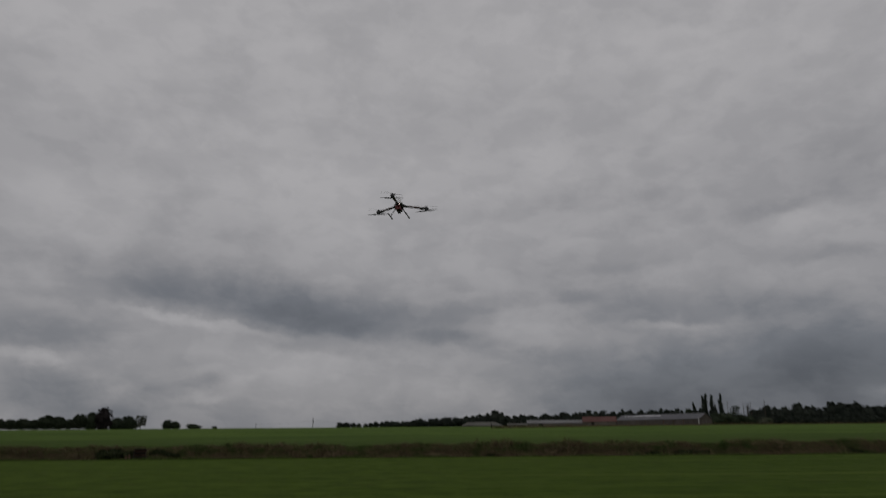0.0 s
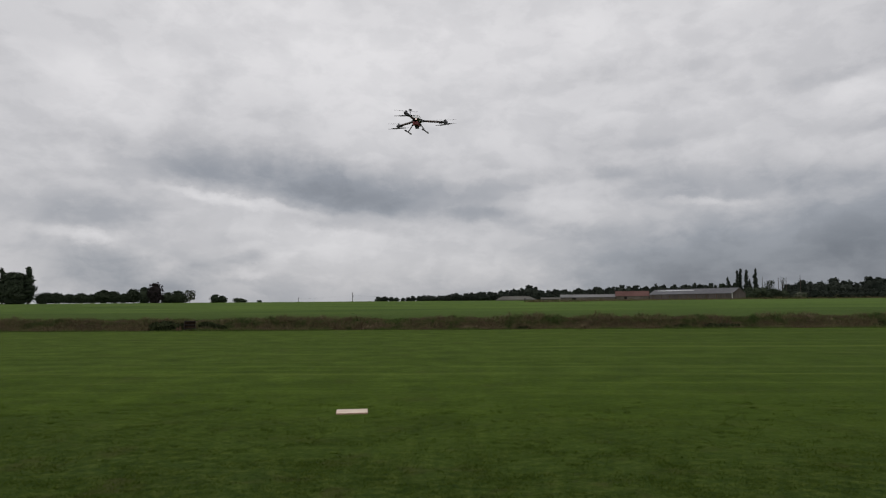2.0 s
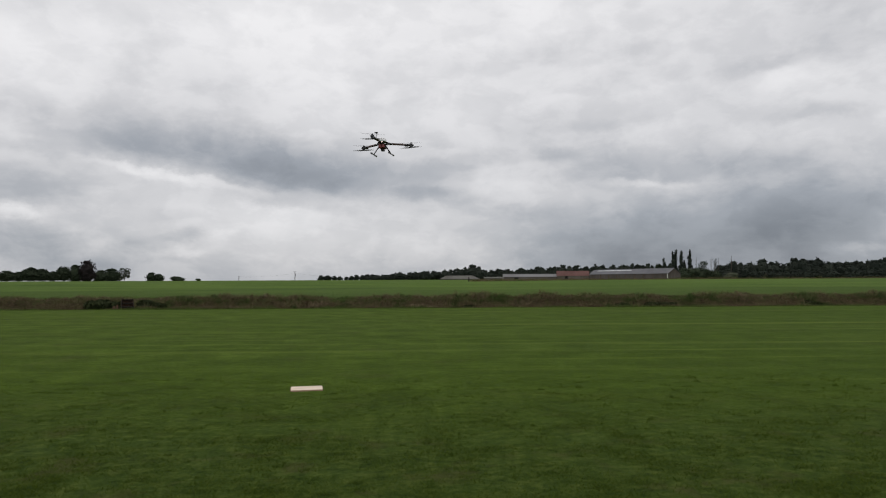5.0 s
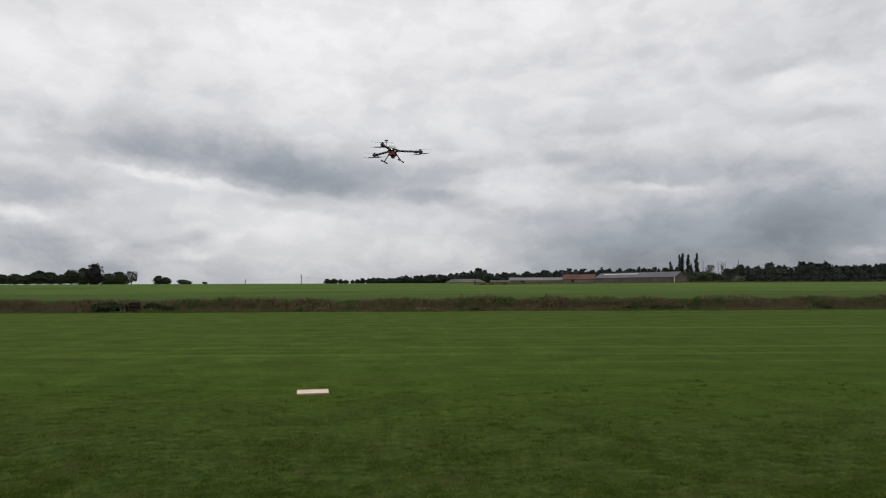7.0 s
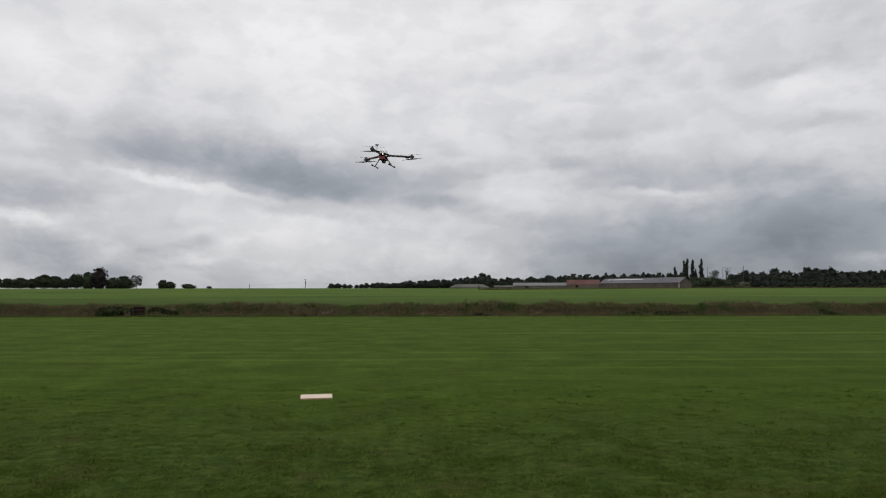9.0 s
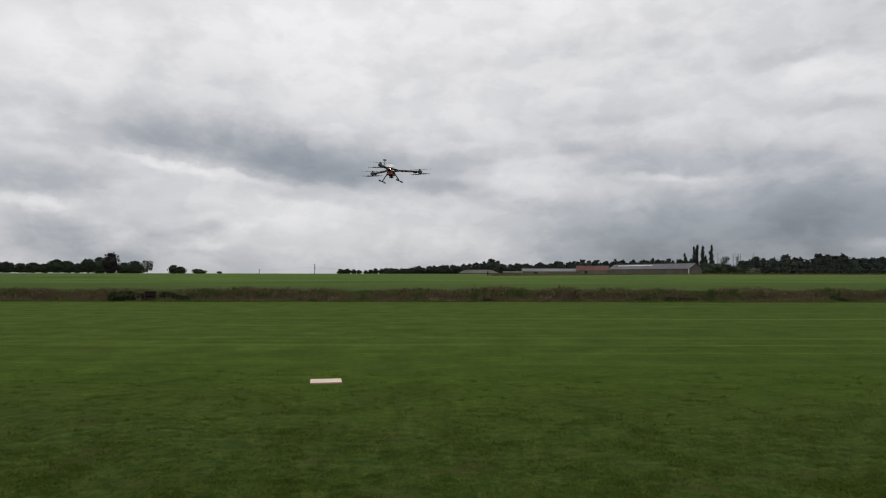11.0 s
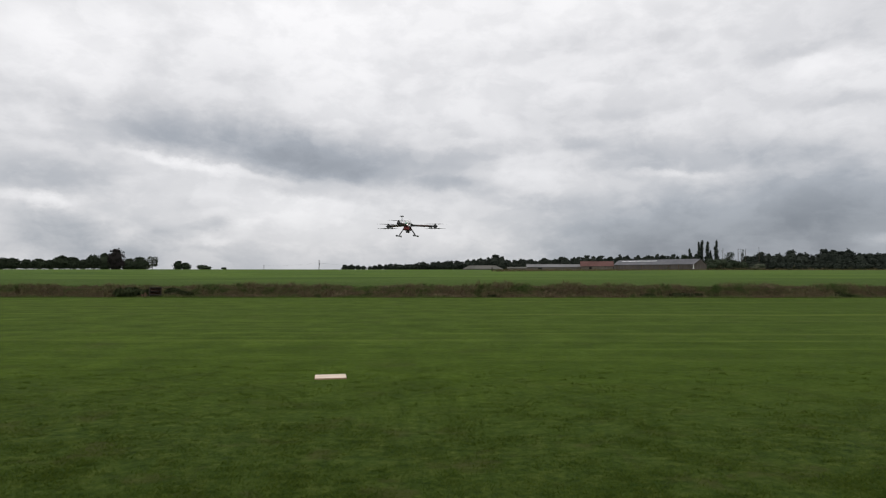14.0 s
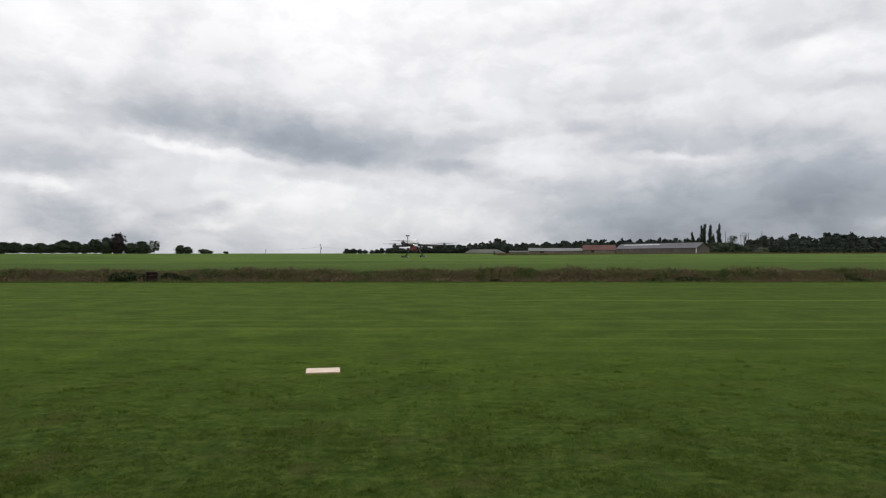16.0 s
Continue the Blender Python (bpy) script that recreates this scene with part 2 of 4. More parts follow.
GROUND = ground_material()
BLADE = leafy("lawn_blades", (0.034, 0.056, 0.006), (0.090, 0.124, 0.018), 1.6, thin=0.55)
TUFT = leafy("lawn_tufts", (0.046, 0.074, 0.011), (0.094, 0.138, 0.025), 2.2, thin=0.45)
VERGE = leafy("verge_grass", (0.046, 0.078, 0.018), (0.115, 0.150, 0.048), 0.4, thin=0.3)
CROP = leafy("field_crop", (0.040, 0.076, 0.014), (0.096, 0.146, 0.030), 0.12, thin=0.5)


def weed_material():
    """Dead stalks, straw and green weeds in drifts."""
    m, n, b = material("bank_weeds", 0.85)
    b.inputs["Specular IOR Level"].default_value = 0.02
    geo = n.add("ShaderNodeNewGeometry")
    drift = n.noise(n.stretch(geo.outputs["Position"], 1.0, 0.5, 1.5), 0.75, 5.0, 0.70)
    tone = n.math("ADD", n.math("MULTIPLY", geo.outputs["Random Per Island"], 0.07), n.math("MULTIPLY", drift, 0.93))
    n.put(b.inputs["Base Color"], n.ramp(tone, (0.34, (0.040, 0.068, 0.020)), (0.42, (0.080, 0.090, 0.036)), (0.50, (0.150, 0.120, 0.068)),
                                         (0.58, (0.085, 0.064, 0.041)), (0.66, (0.215, 0.170, 0.105))))
    return m


WEED = weed_material()
BRAMBLE = leafy("bramble_leaves", (0.021, 0.028, 0.013), (0.046, 0.055, 0.025), 0.8)
LEAF = leafy("broadleaf_leaves", (0.020, 0.028, 0.018), (0.046, 0.058, 0.036), 0.05)
LEAF_COPPER = leafy("copper_leaves", (0.019, 0.017, 0.017), (0.038, 0.032, 0.032), 0.05)
LEAF_DARK = leafy("conifer_needles", (0.018, 0.023, 0.019), (0.038, 0.045, 0.036), 0.05)
LEAF_GREY = leafy("willow_leaves", (0.046, 0.058, 0.036), (0.088, 0.090, 0.066), 0.1)
BARK = grained("bark", (0.035, 0.028, 0.022), (0.090, 0.075, 0.060), 3.0, 0.9, stretch=(1, 1, 0.25))
OLD_WOOD = grained("weathered_wood", (0.012, 0.009, 0.008), (0.034, 0.025, 0.020), 6.0, 0.85, stretch=(0.3, 3, 3))
STAKE = grained("stake_wood", (0.065, 0.040, 0.028), (0.13, 0.080, 0.056), 8.0, 0.85, stretch=(3, 3, 0.3))
PLY = grained("pale_board", (0.60, 0.47, 0.36), (0.74, 0.61, 0.49), 9.0, 0.6, stretch=(0.35, 3.5, 1), relief=0.05, big=2.5)
PLY_EDGE = grained("board_edge", (0.30, 0.19, 0.12), (0.42, 0.28, 0.19), 30.0, 0.75, stretch=(0.3, 0.3, 4))
SHEET_GREY = grained("fibre_cement_roof", (0.082, 0.082, 0.092), (0.140, 0.140, 0.152), 0.9, 0.8, stretch=(0.4, 0.4, 2))
SHEET_PALE = grained("galvanised_roof", (0.11, 0.110, 0.112), (0.17, 0.168, 0.168), 0.8, 0.6, stretch=(0.4, 0.4, 2))
PANTILE = grained("clay_tile_roof", (0.090, 0.047, 0.042), (0.145, 0.078, 0.070), 1.2, 0.85)
STONE = grained("farm_stone_wall", (0.085, 0.075, 0.064), (0.17, 0.15, 0.13), 1.1, 0.9)
WALL_GREY = grained("barn_cladding", (0.070, 0.059, 0.054), (0.130, 0.112, 0.102), 0.8, 0.85, stretch=(2, 2, 0.2))
SHEET_DARK = grained("mossy_roof", (0.085, 0.082, 0.074), (0.15, 0.145, 0.13), 0.9, 0.9, stretch=(0.4, 0.4, 2))
SKYLIGHT = grained("roof_light_sheet", (0.66, 0.68, 0.70), (0.80, 0.81, 0.82), 1.0, 0.35)
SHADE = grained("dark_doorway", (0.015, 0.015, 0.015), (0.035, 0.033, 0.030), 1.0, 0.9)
WHITE = grained("white_plaster", (0.60, 0.60, 0.58), (0.78, 0.78, 0.76), 1.0, 0.7)
IRON = grained("insulator_metal", (0.05, 0.05, 0.055), (0.11, 0.11, 0.115), 5.0, 0.5, 0.6)
CARBON = grained("carbon_tube", (0.012, 0.012, 0.013), (0.035, 0.033, 0.032), 60.0, 0.38, stretch=(1, 1, 1), relief=0.05, depth=0.001)
RUST_TAPE = grained("red_brown_tape", (0.045, 0.027, 0.023), (0.090, 0.055, 0.047), 40.0, 0.5, relief=0.05, depth=0.001)
BLACK = grained("black_plastic", (0.010, 0.010, 0.011), (0.026, 0.026, 0.027), 50.0, 0.45, relief=0.05, depth=0.001)
STEEL = grained("motor_can", (0.05, 0.05, 0.055), (0.12, 0.12, 0.125), 60.0, 0.35, 0.8, relief=0.03, depth=0.001)
RED = grained("red_pack", (0.13, 0.018, 0.019), (0.21, 0.032, 0.032), 30.0, 0.45, relief=0.05, depth=0.001)
CANOPY = grained("white_canopy", (0.72, 0.72, 0.73), (0.84, 0.84, 0.84), 20.0, 0.3, relief=0.02, depth=0.001)
FOAM = grained("grey_foam", (0.34, 0.34, 0.33), (0.48, 0.48, 0.46), 60.0, 0.9, relief=0.1, depth=0.002)


def glowing(name, colour, strength):
    m, n, b = material(name, 0.4)
    b.inputs["Base Color"].default_value = (*colour, 1)
    b.inputs["Emission Color"].default_value = (*colour, 1)
    b.inputs["Emission Strength"].default_value = strength
    return m


LED_GREEN, LED_WHITE = glowing("green_led", (0.05, 0.55, 0.30), 0.35), glowing("warm_led", (1.0, 0.78, 0.70), 3.0)


# ---------------------------------------------------------------- mesh helpers
def part(name, bm, mat, parent=None, label="", smooth=False):
    """Links a bmesh as one mesh object under a thing or a part."""
    me = bpy.data.meshes.new(name)
    bm.to_mesh(me)
    bm.free()
    me.materials.append(mat)
    if smooth:
        me.polygons.foreach_set("use_smooth", [True] * len(me.polygons))
    ob = new(name, me)
    ob.parent = parent
    return tagged(ob, label)


def raw(name, verts, faces, mat, parent=None):
    me = bpy.data.meshes.new(name)
    me.from_pydata(verts, [], faces)
    me.materials.append(mat)
    ob = new(name, me)
    ob.parent = parent
    return ob


def empty(name, m, label, category, group=""):
    ob = new(name)
    ob.matrix_basis = m
    return tagged(ob, label, category, group)


def box(bm, size, m=Matrix(), bevel=0.0):
    r = bmesh.ops.create_cube(bm, size=1.0, matrix=m @ Matrix.Diagonal((*size, 1)))
    if bevel:
        edges = {e for v in r["verts"] for e in v.link_edges}
        bmesh.ops.bevel(bm, geom=list(edges), offset=bevel, segments=2, affect="EDGES", profile=0.6)


def tube(bm, a, b, ra, rb=None, sides=10):
    a, b = Vector(a), Vector(b)
    q = (b - a).to_track_quat("Z", "Y").to_matrix().to_4x4()
    bmesh.ops.create_cone(bm, cap_ends=True, segments=sides, radius1=ra, radius2=ra if rb is None else rb, depth=(b - a).length,
                          matrix=Matrix.Translation((a + b) / 2) @ q)


def ball(bm, at, size, u=12, v=8):
    bmesh.ops.create_uvsphere(bm, u_segments=u, v_segments=v, radius=1.0, matrix=Matrix.Translation(at) @ Matrix.Diagonal((*size, 1)))


# ---------------------------------------------------------------- ground
def land(x, y):
    """Height of the land: a level lawn, a bank, and a field that rises gently to its crest."""
    lawn = 0.018 * noise.noise((x * 0.35, y * 0.35, 0.0))
    if y < BANK:
        return lawn
    ripple = 0.05 * noise.noise((x * 0.8, y * 0.8, 3.0))
    if y < BANK + 0.6:
        return lawn - 0.10 * (y - BANK) / 0.6
    if y < BANK + 2.0:
        k = (y - BANK - 0.6) / 1.4
        return -0.10 + 0.60 * k * k * (3 - 2 * k) + ripple
    return 0.50 + 1.13 * (1 - math.exp(-(y - BANK - 2.0) / 120.0)) + 0.02 * noise.noise((x * 0.1, y * 0.1, 5.0))


def stations(*runs):
    out = []
    for lo, hi, n in runs:
        out += [lo + (hi - lo) * i / n for i in range(n)]
    return out + [runs[-1][1]]


def build_ground():
    xs = stations((-4500, -600, 8), (-600, -60, 18), (-60, 60, 150), (60, 600, 18), (600, 4500, 8))
    ys = stations((-4500, -40, 8), (-40, 2, 10), (2, BANK, 70), (BANK, BANK + 2.6, 14), (BANK + 2.6, 90, 24), (90, 900, 30), (900, 4600, 8))
    verts = [(x, y, land(x, y)) for y in ys for x in xs]
    w = len(xs)
    faces = [(j * w + i, j * w + i + 1, (j + 1) * w + i + 1, (j + 1) * w + i) for j in range(len(ys) - 1) for i in range(w - 1)]
    ob = raw("ground", verts, faces, GROUND)
    ob.data.polygons.foreach_set("use_smooth", [True] * len(faces))
    tagged(ob, "green mown lawn, grassy bank and level field beyond", "ground", kind="structure")


build_ground()


def blades(name, mat, count, place, length, width, lean, rng):
    """Many single blades in one mesh. place(n) gives feet and a size factor."""
    foot, size = place(count)
    turn = rng.uniform(0, 2 * np.pi, count)
    tip_turn = rng.uniform(0, 2 * np.pi, count)
    ln = rng.uniform(*length, count) * size
    wd = rng.uniform(*width, count) * np.sqrt(size)
    lean_by = rng.uniform(*lean, count)
    side = np.stack([np.cos(turn), np.sin(turn), np.zeros(count)], 1) * wd[:, None] / 2
    top = np.stack([np.cos(tip_turn) * np.sin(lean_by), np.sin(tip_turn) * np.sin(lean_by), np.cos(lean_by)], 1) * ln[:, None]
    co = np.stack([foot - side, foot + side, foot + top], 1).reshape(-1, 3)
    me = bpy.data.meshes.new(name)
    me.vertices.add(3 * count)
    me.vertices.foreach_set("co", co.astype(np.float32).ravel())
    me.loops.add(3 * count)
    me.loops.foreach_set("vertex_index", np.arange(3 * count, dtype=np.int32))
    me.polygons.add(count)
    me.polygons.foreach_set("loop_start", np.arange(0, 3 * count, 3, dtype=np.int32))
    me.materials.append(mat)
    me.update(calc_edges=True)
    return new(name, me)


def lawn_place(rng):
    def place(n):
        y = 3.2 * (16.0 / 3.2) ** (rng.random(n) ** 1.25)
        x = rng.uniform(-0.80, 0.80, n) * (y + 0.6)
        clump = np.array([noise.noise((a * 1.7, b * 1.7, 0.0)) for a, b in zip(x, y)])
        z = np.array([0.018 * noise.noise((a * 0.35, b * 0.35, 0.0)) for a, b in zip(x, y)]) - 0.004
        keep = (np.abs(x + 1.762) > 0.27) | (np.abs(y - 10.80) > 0.29)
        near = np.clip((11.0 - y) / 5.0, 0.0, 1.0)
        return np.stack([x, y, np.where(keep, z, -1.0)], 1), np.clip(0.85 + (0.3 + 0.8 * near) * clump, 0.2, 1.0 + 1.0 * near)
    return place


def bank_place(rng):
    """Feet of the weeds: heaped in mounds over the slope, so that they close to one ragged mass."""
    def place(n):
        x = rng.uniform(-62, 62, n)
        y = BANK + 0.15 + 2.2 * rng.random(n)
        mound = np.array([noise.noise((a * 0.45, b * 0.8, 2.0)) + 0.6 * noise.noise((a * 1.6, b * 1.6, 4.0)) for a, b in zip(x, y)])
        z = np.array([land(a, b) for a, b in zip(x, y)])
        heap = np.clip(0.27 + 0.24 * mound, 0.05, 0.5) * np.minimum(1.0, (y - BANK) / 0.7) * np.minimum(1.0, (BANK + 2.6 - y) / 0.8)
        gap = (x > -18.05) & (x < -17.05) & (y < BANK + 1.6)
        return np.stack([x, y, np.where(gap, -3.0, z + heap * rng.random(n) ** 0.7 - 0.03)], 1), np.clip(0.9 + 0.5 * mound, 0.4, 1.5)
    return place


rng = np.random.default_rng(5)
tagged(blades("grass", BLADE, 480000, lawn_place(rng), (0.018, 0.050), (0.004, 0.008), (0.8, 1.5), rng),
       "short mown green grass of the lawn", "grass", kind="stuff")


def tuft_place(rng):
    def place(n):
        k = n // 45
        cy = 3.3 * (12.0 / 3.3) ** rng.random(k)
        cx = rng.uniform(-0.78, 0.78, k) * (cy + 0.6)
        wide = rng.uniform(0.02, 0.075, k)
        pick = rng.integers(0, k, n)
        x, y = cx[pick] + rng.normal(size=n) * wide[pick] * 1.5, cy[pick] + rng.normal(size=n) * wide[pick]
        z = np.array([land(a, b) for a, b in zip(x, y)]) - 0.003
        keep = (np.abs(x + 1.782) > 0.30) | (np.abs(y - 10.79) > 0.26)
        return np.stack([x, y, np.where(keep, z, -1.0)], 1), rng.uniform(0.6, 1.3, k)[pick]
    return place


tagged(blades("grass_tufts", TUFT, 110000, tuft_place(rng), (0.02, 0.050), (0.005, 0.010), (0.6, 1.42), rng),
       "small coarse tufts and weeds in the mown lawn", "grass", kind="stuff")
tagged(blades("rough_grass", WEED, 210000, bank_place(rng), (0.10, 0.30), (0.016, 0.040), (0.3, 1.9), rng),
       "tall brown and green weeds on the bank", "grass", kind="stuff")


def verge_place(rng):
    def place(n):
        x = rng.uniform(-62, 62, n)
        y = BANK + np.where(rng.random(n) < 0.4, -0.1 + 0.35 * rng.normal(size=n), 1.5 + 5.0 * rng.random(n) ** 2)
        clump = np.array([noise.noise((a * 0.5, b * 0.5, 7.0)) for a, b in zip(x, y)])
        z = np.array([land(a, b) for a, b in zip(x, y)])
        return np.stack([x, y, z - 0.01], 1), np.clip(0.8 + 0.9 * clump, 0.2, 1.6) * np.where(y < BANK + 1, 0.75, 1.0)
    return place


tagged(blades("verge_grass", VERGE, 70000, verge_place(rng), (0.10, 0.28), (0.012, 0.035), (0.1, 0.9), rng),
       "long green grass along the top and foot of the bank", "grass", kind="stuff")


def field_place(rng):
    def place(n):
        y = BANK + 3.0 + 90.0 * rng.random(n) ** 1.6
        x = rng.uniform(-0.75, 0.75, n) * (y + 4.0)
        clump = np.array([noise.noise((a * 0.22, b * 0.5, 11.0)) + 0.6 * noise.noise((a * 0.9, b * 1.5, 13.0)) for a, b in zip(x, y)])
        z = np.array([land(a, b) for a, b in zip(x, y)])
        return np.stack([x, y, z - 0.02], 1), np.clip(0.55 + 0.9 * clump, 0.05, 1.5)
    return place


tagged(blades("field_grass", CROP, 110000, field_place(rng), (0.06, 0.16), (0.03, 0.07), (0.95, 1.5), rng),
       "uneven green growth of the field beyond the bank", "grass", kind="stuff")


# ---------------------------------------------------------------- foliage
def leaf_cloud(verts, faces, lobes, count, size, rng):
    """Leaf cards scattered over and in rounded lobes (centre, radii)."""
    weights = np.array([a[1][0] * a[1][2] for a in lobes])
    picks = rng.choice(len(lobes), count, p=weights / weights.sum())
    for k in picks:
        c, r = lobes[k]
        d = rng.normal(size=3)
        d /= np.linalg.norm(d)
        p = np.array(c) + d * np.array(r) * rng.uniform(0.72, 1.18)
        a, b = rng.normal(size=3), rng.normal(size=3)
        a /= np.linalg.norm(a)
        b -= a * a.dot(b)
        b /= np.linalg.norm(b)
        s = size * rng.uniform(0.6, 1.3)
        i = len(verts)
        verts += [tuple(p - a * s), tuple(p + b * s * 0.7), tuple(p + a * s), tuple(p - b * s * 0.7)]
        faces.append((i, i + 1, i + 2, i + 3))


def core(verts, faces, c, r, rng):
    """A dense, uneven inside of a lobe, so that no sky shows through its middle."""
    i, n = len(verts), 7
    ring = [(0.25, -0.92), (0.80, -0.45), (0.90, 0.1), (0.62, 0.62)]
    for rad, h in ring:
        for k in range(n):
            t = 2 * math.pi * (k + rng.uniform(-0.25, 0.25)) / n
            f = rad * rng.uniform(0.8, 1.1)
            verts.append((c[0] + r[0] * f * math.cos(t), c[1] + r[1] * f * math.sin(t), c[2] + r[2] * h))
    verts.append((c[0], c[1], c[2] + r[2] * 0.88))
    for a in range(len(ring) - 1):
        for k in range(n):
            faces.append((i + a * n + k, i + a * n + (k + 1) % n, i + (a + 1) * n + (k + 1) % n, i + (a + 1) * n + k))
    for k in range(n):
        faces.append((i + 3 * n + k, i + 3 * n + (k + 1) % n, i + 4 * n))


def lobes_for(style, h, w, rng):
    if style == "poplar":
        n = 9
        return [((rng.uniform(-0.12, 0.12) * w, rng.uniform(-0.12, 0.12) * w, h * (0.14 + 0.80 * i / (n - 1))),
                 (w * (0.50 - 0.30 * (i / (n - 1)) ** 2) * rng.uniform(0.8, 1.1),) * 2 + (h * 0.085,)) for i in range(n)]
    if style == "conifer":
        n = 6
        return [((rng.uniform(-0.1, 0.1) * w, 0.0, h * (0.1 + 0.82 * i / (n - 1))),
                 (w * (0.52 - 0.36 * i / (n - 1)),) * 2 + (h * 0.11,)) for i in range(n)]
    if style == "bush":
        return [((rng.uniform(-0.3, 0.3) * w, rng.uniform(-0.3, 0.3) * w, h * rng.uniform(0.3, 0.62)),
                 (w * rng.uniform(0.25, 0.36),) * 2 + (h * rng.uniform(0.28, 0.38),)) for _ in range(6)] + [((0, 0, h * 0.3), (w * 0.45, w * 0.45, h * 0.34))]
    if style == "sparse":
        return [((math.cos(t) * w * 0.22, math.sin(t) * w * 0.22, h * rng.uniform(0.16, 0.86)),
                 (w * rng.uniform(0.18, 0.28),) * 2 + (h * rng.uniform(0.10, 0.15),)) for t in rng.uniform(0, 6.28, 13)]
    if style == "park":
        # a domed crown carried clear of the ground on its trunk
        out = [((0.0, 0.0, h * 0.52), (w * 0.45, w * 0.45, h * 0.38)), ((0.0, 0.0, h * 0.22), (w * 0.50, w * 0.45, h * 0.17))]
        for i in range(14):
            t = 2 * math.pi * i / 14 + rng.uniform(-0.3, 0.3)
            k = rng.uniform(0.0, 1.0)
            ring = 0.40 * math.sqrt(max(0.05, 1.0 - k * k))
            out.append(((math.cos(t) * w * ring, math.sin(t) * w * ring, h * (0.27 + 0.58 * k)),
                        (w * rng.uniform(0.12, 0.18),) * 2 + (h * rng.uniform(0.09, 0.13),)))
        return out
    out = [((0.0, 0.0, h * 0.50), (w * 0.50, w * 0.50, h * 0.42)), ((0.0, 0.0, h * 0.15), (w * 0.43, w * 0.43, h * 0.22)), ((0.10 * w, 0.0, h * 0.26), (w * 0.42, w * 0.4, h * 0.2))]
    for i in range(3):
        out.append(((rng.uniform(-0.16, 0.16) * w, 0.0, h * rng.uniform(0.80, 0.92)), (w * rng.uniform(0.18, 0.27), w * 0.20, h * rng.uniform(0.07, 0.10))))
    for i in range(11):
        t = 2 * math.pi * i / 11 + rng.uniform(-0.3, 0.3)
        k = rng.uniform(0.0, 1.0)
        out.append(((math.cos(t) * w * 0.36 * (1.05 - 0.75 * k), math.sin(t) * w * 0.36 * (1.05 - 0.75 * k), h * (0.30 + 0.60 * k)),
                    (w * rng.uniform(0.15, 0.23),) * 2 + (h * rng.uniform(0.09, 0.15),)))
    return out


def tree(name, x, y, h, w, style, mat, label, category="tree", group="", leaves=500, seed=0):
    """A tree of trunk, limbs and leafy crown standing on the land."""
    rng = np.random.default_rng(seed)
    top = empty(name, pose(x, y, land(x, y) - 0.15), label, category, group)
    lobes = lobes_for(style, h, w, rng)
    bm = bmesh.new()
    if style == "bush":
        for i in range(4):
            tube(bm, (0, 0, 0), (rng.uniform(-0.25, 0.25) * w, rng.uniform(-0.2, 0.2) * w, h * 0.5), 0.10, 0.04, 6)
    else:
        r = 0.022 * h + 0.05
        tube(bm, (0, 0, 0), (rng.uniform(-0.02, 0.02) * h, 0, h * 0.45), r, r * 0.65, 8)
        tube(bm, (0, 0, h * 0.43), (0, 0, h * (0.95 if style in ("poplar", "conifer") else 0.75)), r * 0.65, r * 0.15, 7)
        for c, q in lobes[:8]:
            tube(bm, (0, 0, max(h * 0.25, c[2] * 0.62)), c, r * 0.35, r * 0.1, 5)
    part("trunk", bm, BARK, top)
    verts, faces = [], []
    if style != "sparse":
        for c, q in lobes:
            core(verts, faces, c, q, rng)
    leaf_cloud(verts, faces, lobes, int(leaves * 1.8), 0.045 * min(w, h) + 0.08, rng)
    raw("crown", verts, faces, mat, top)
    return top


def across(mark, depth):
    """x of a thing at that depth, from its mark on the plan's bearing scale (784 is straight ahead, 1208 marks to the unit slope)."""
    return (mark - 784.0) / 1208.0 * depth


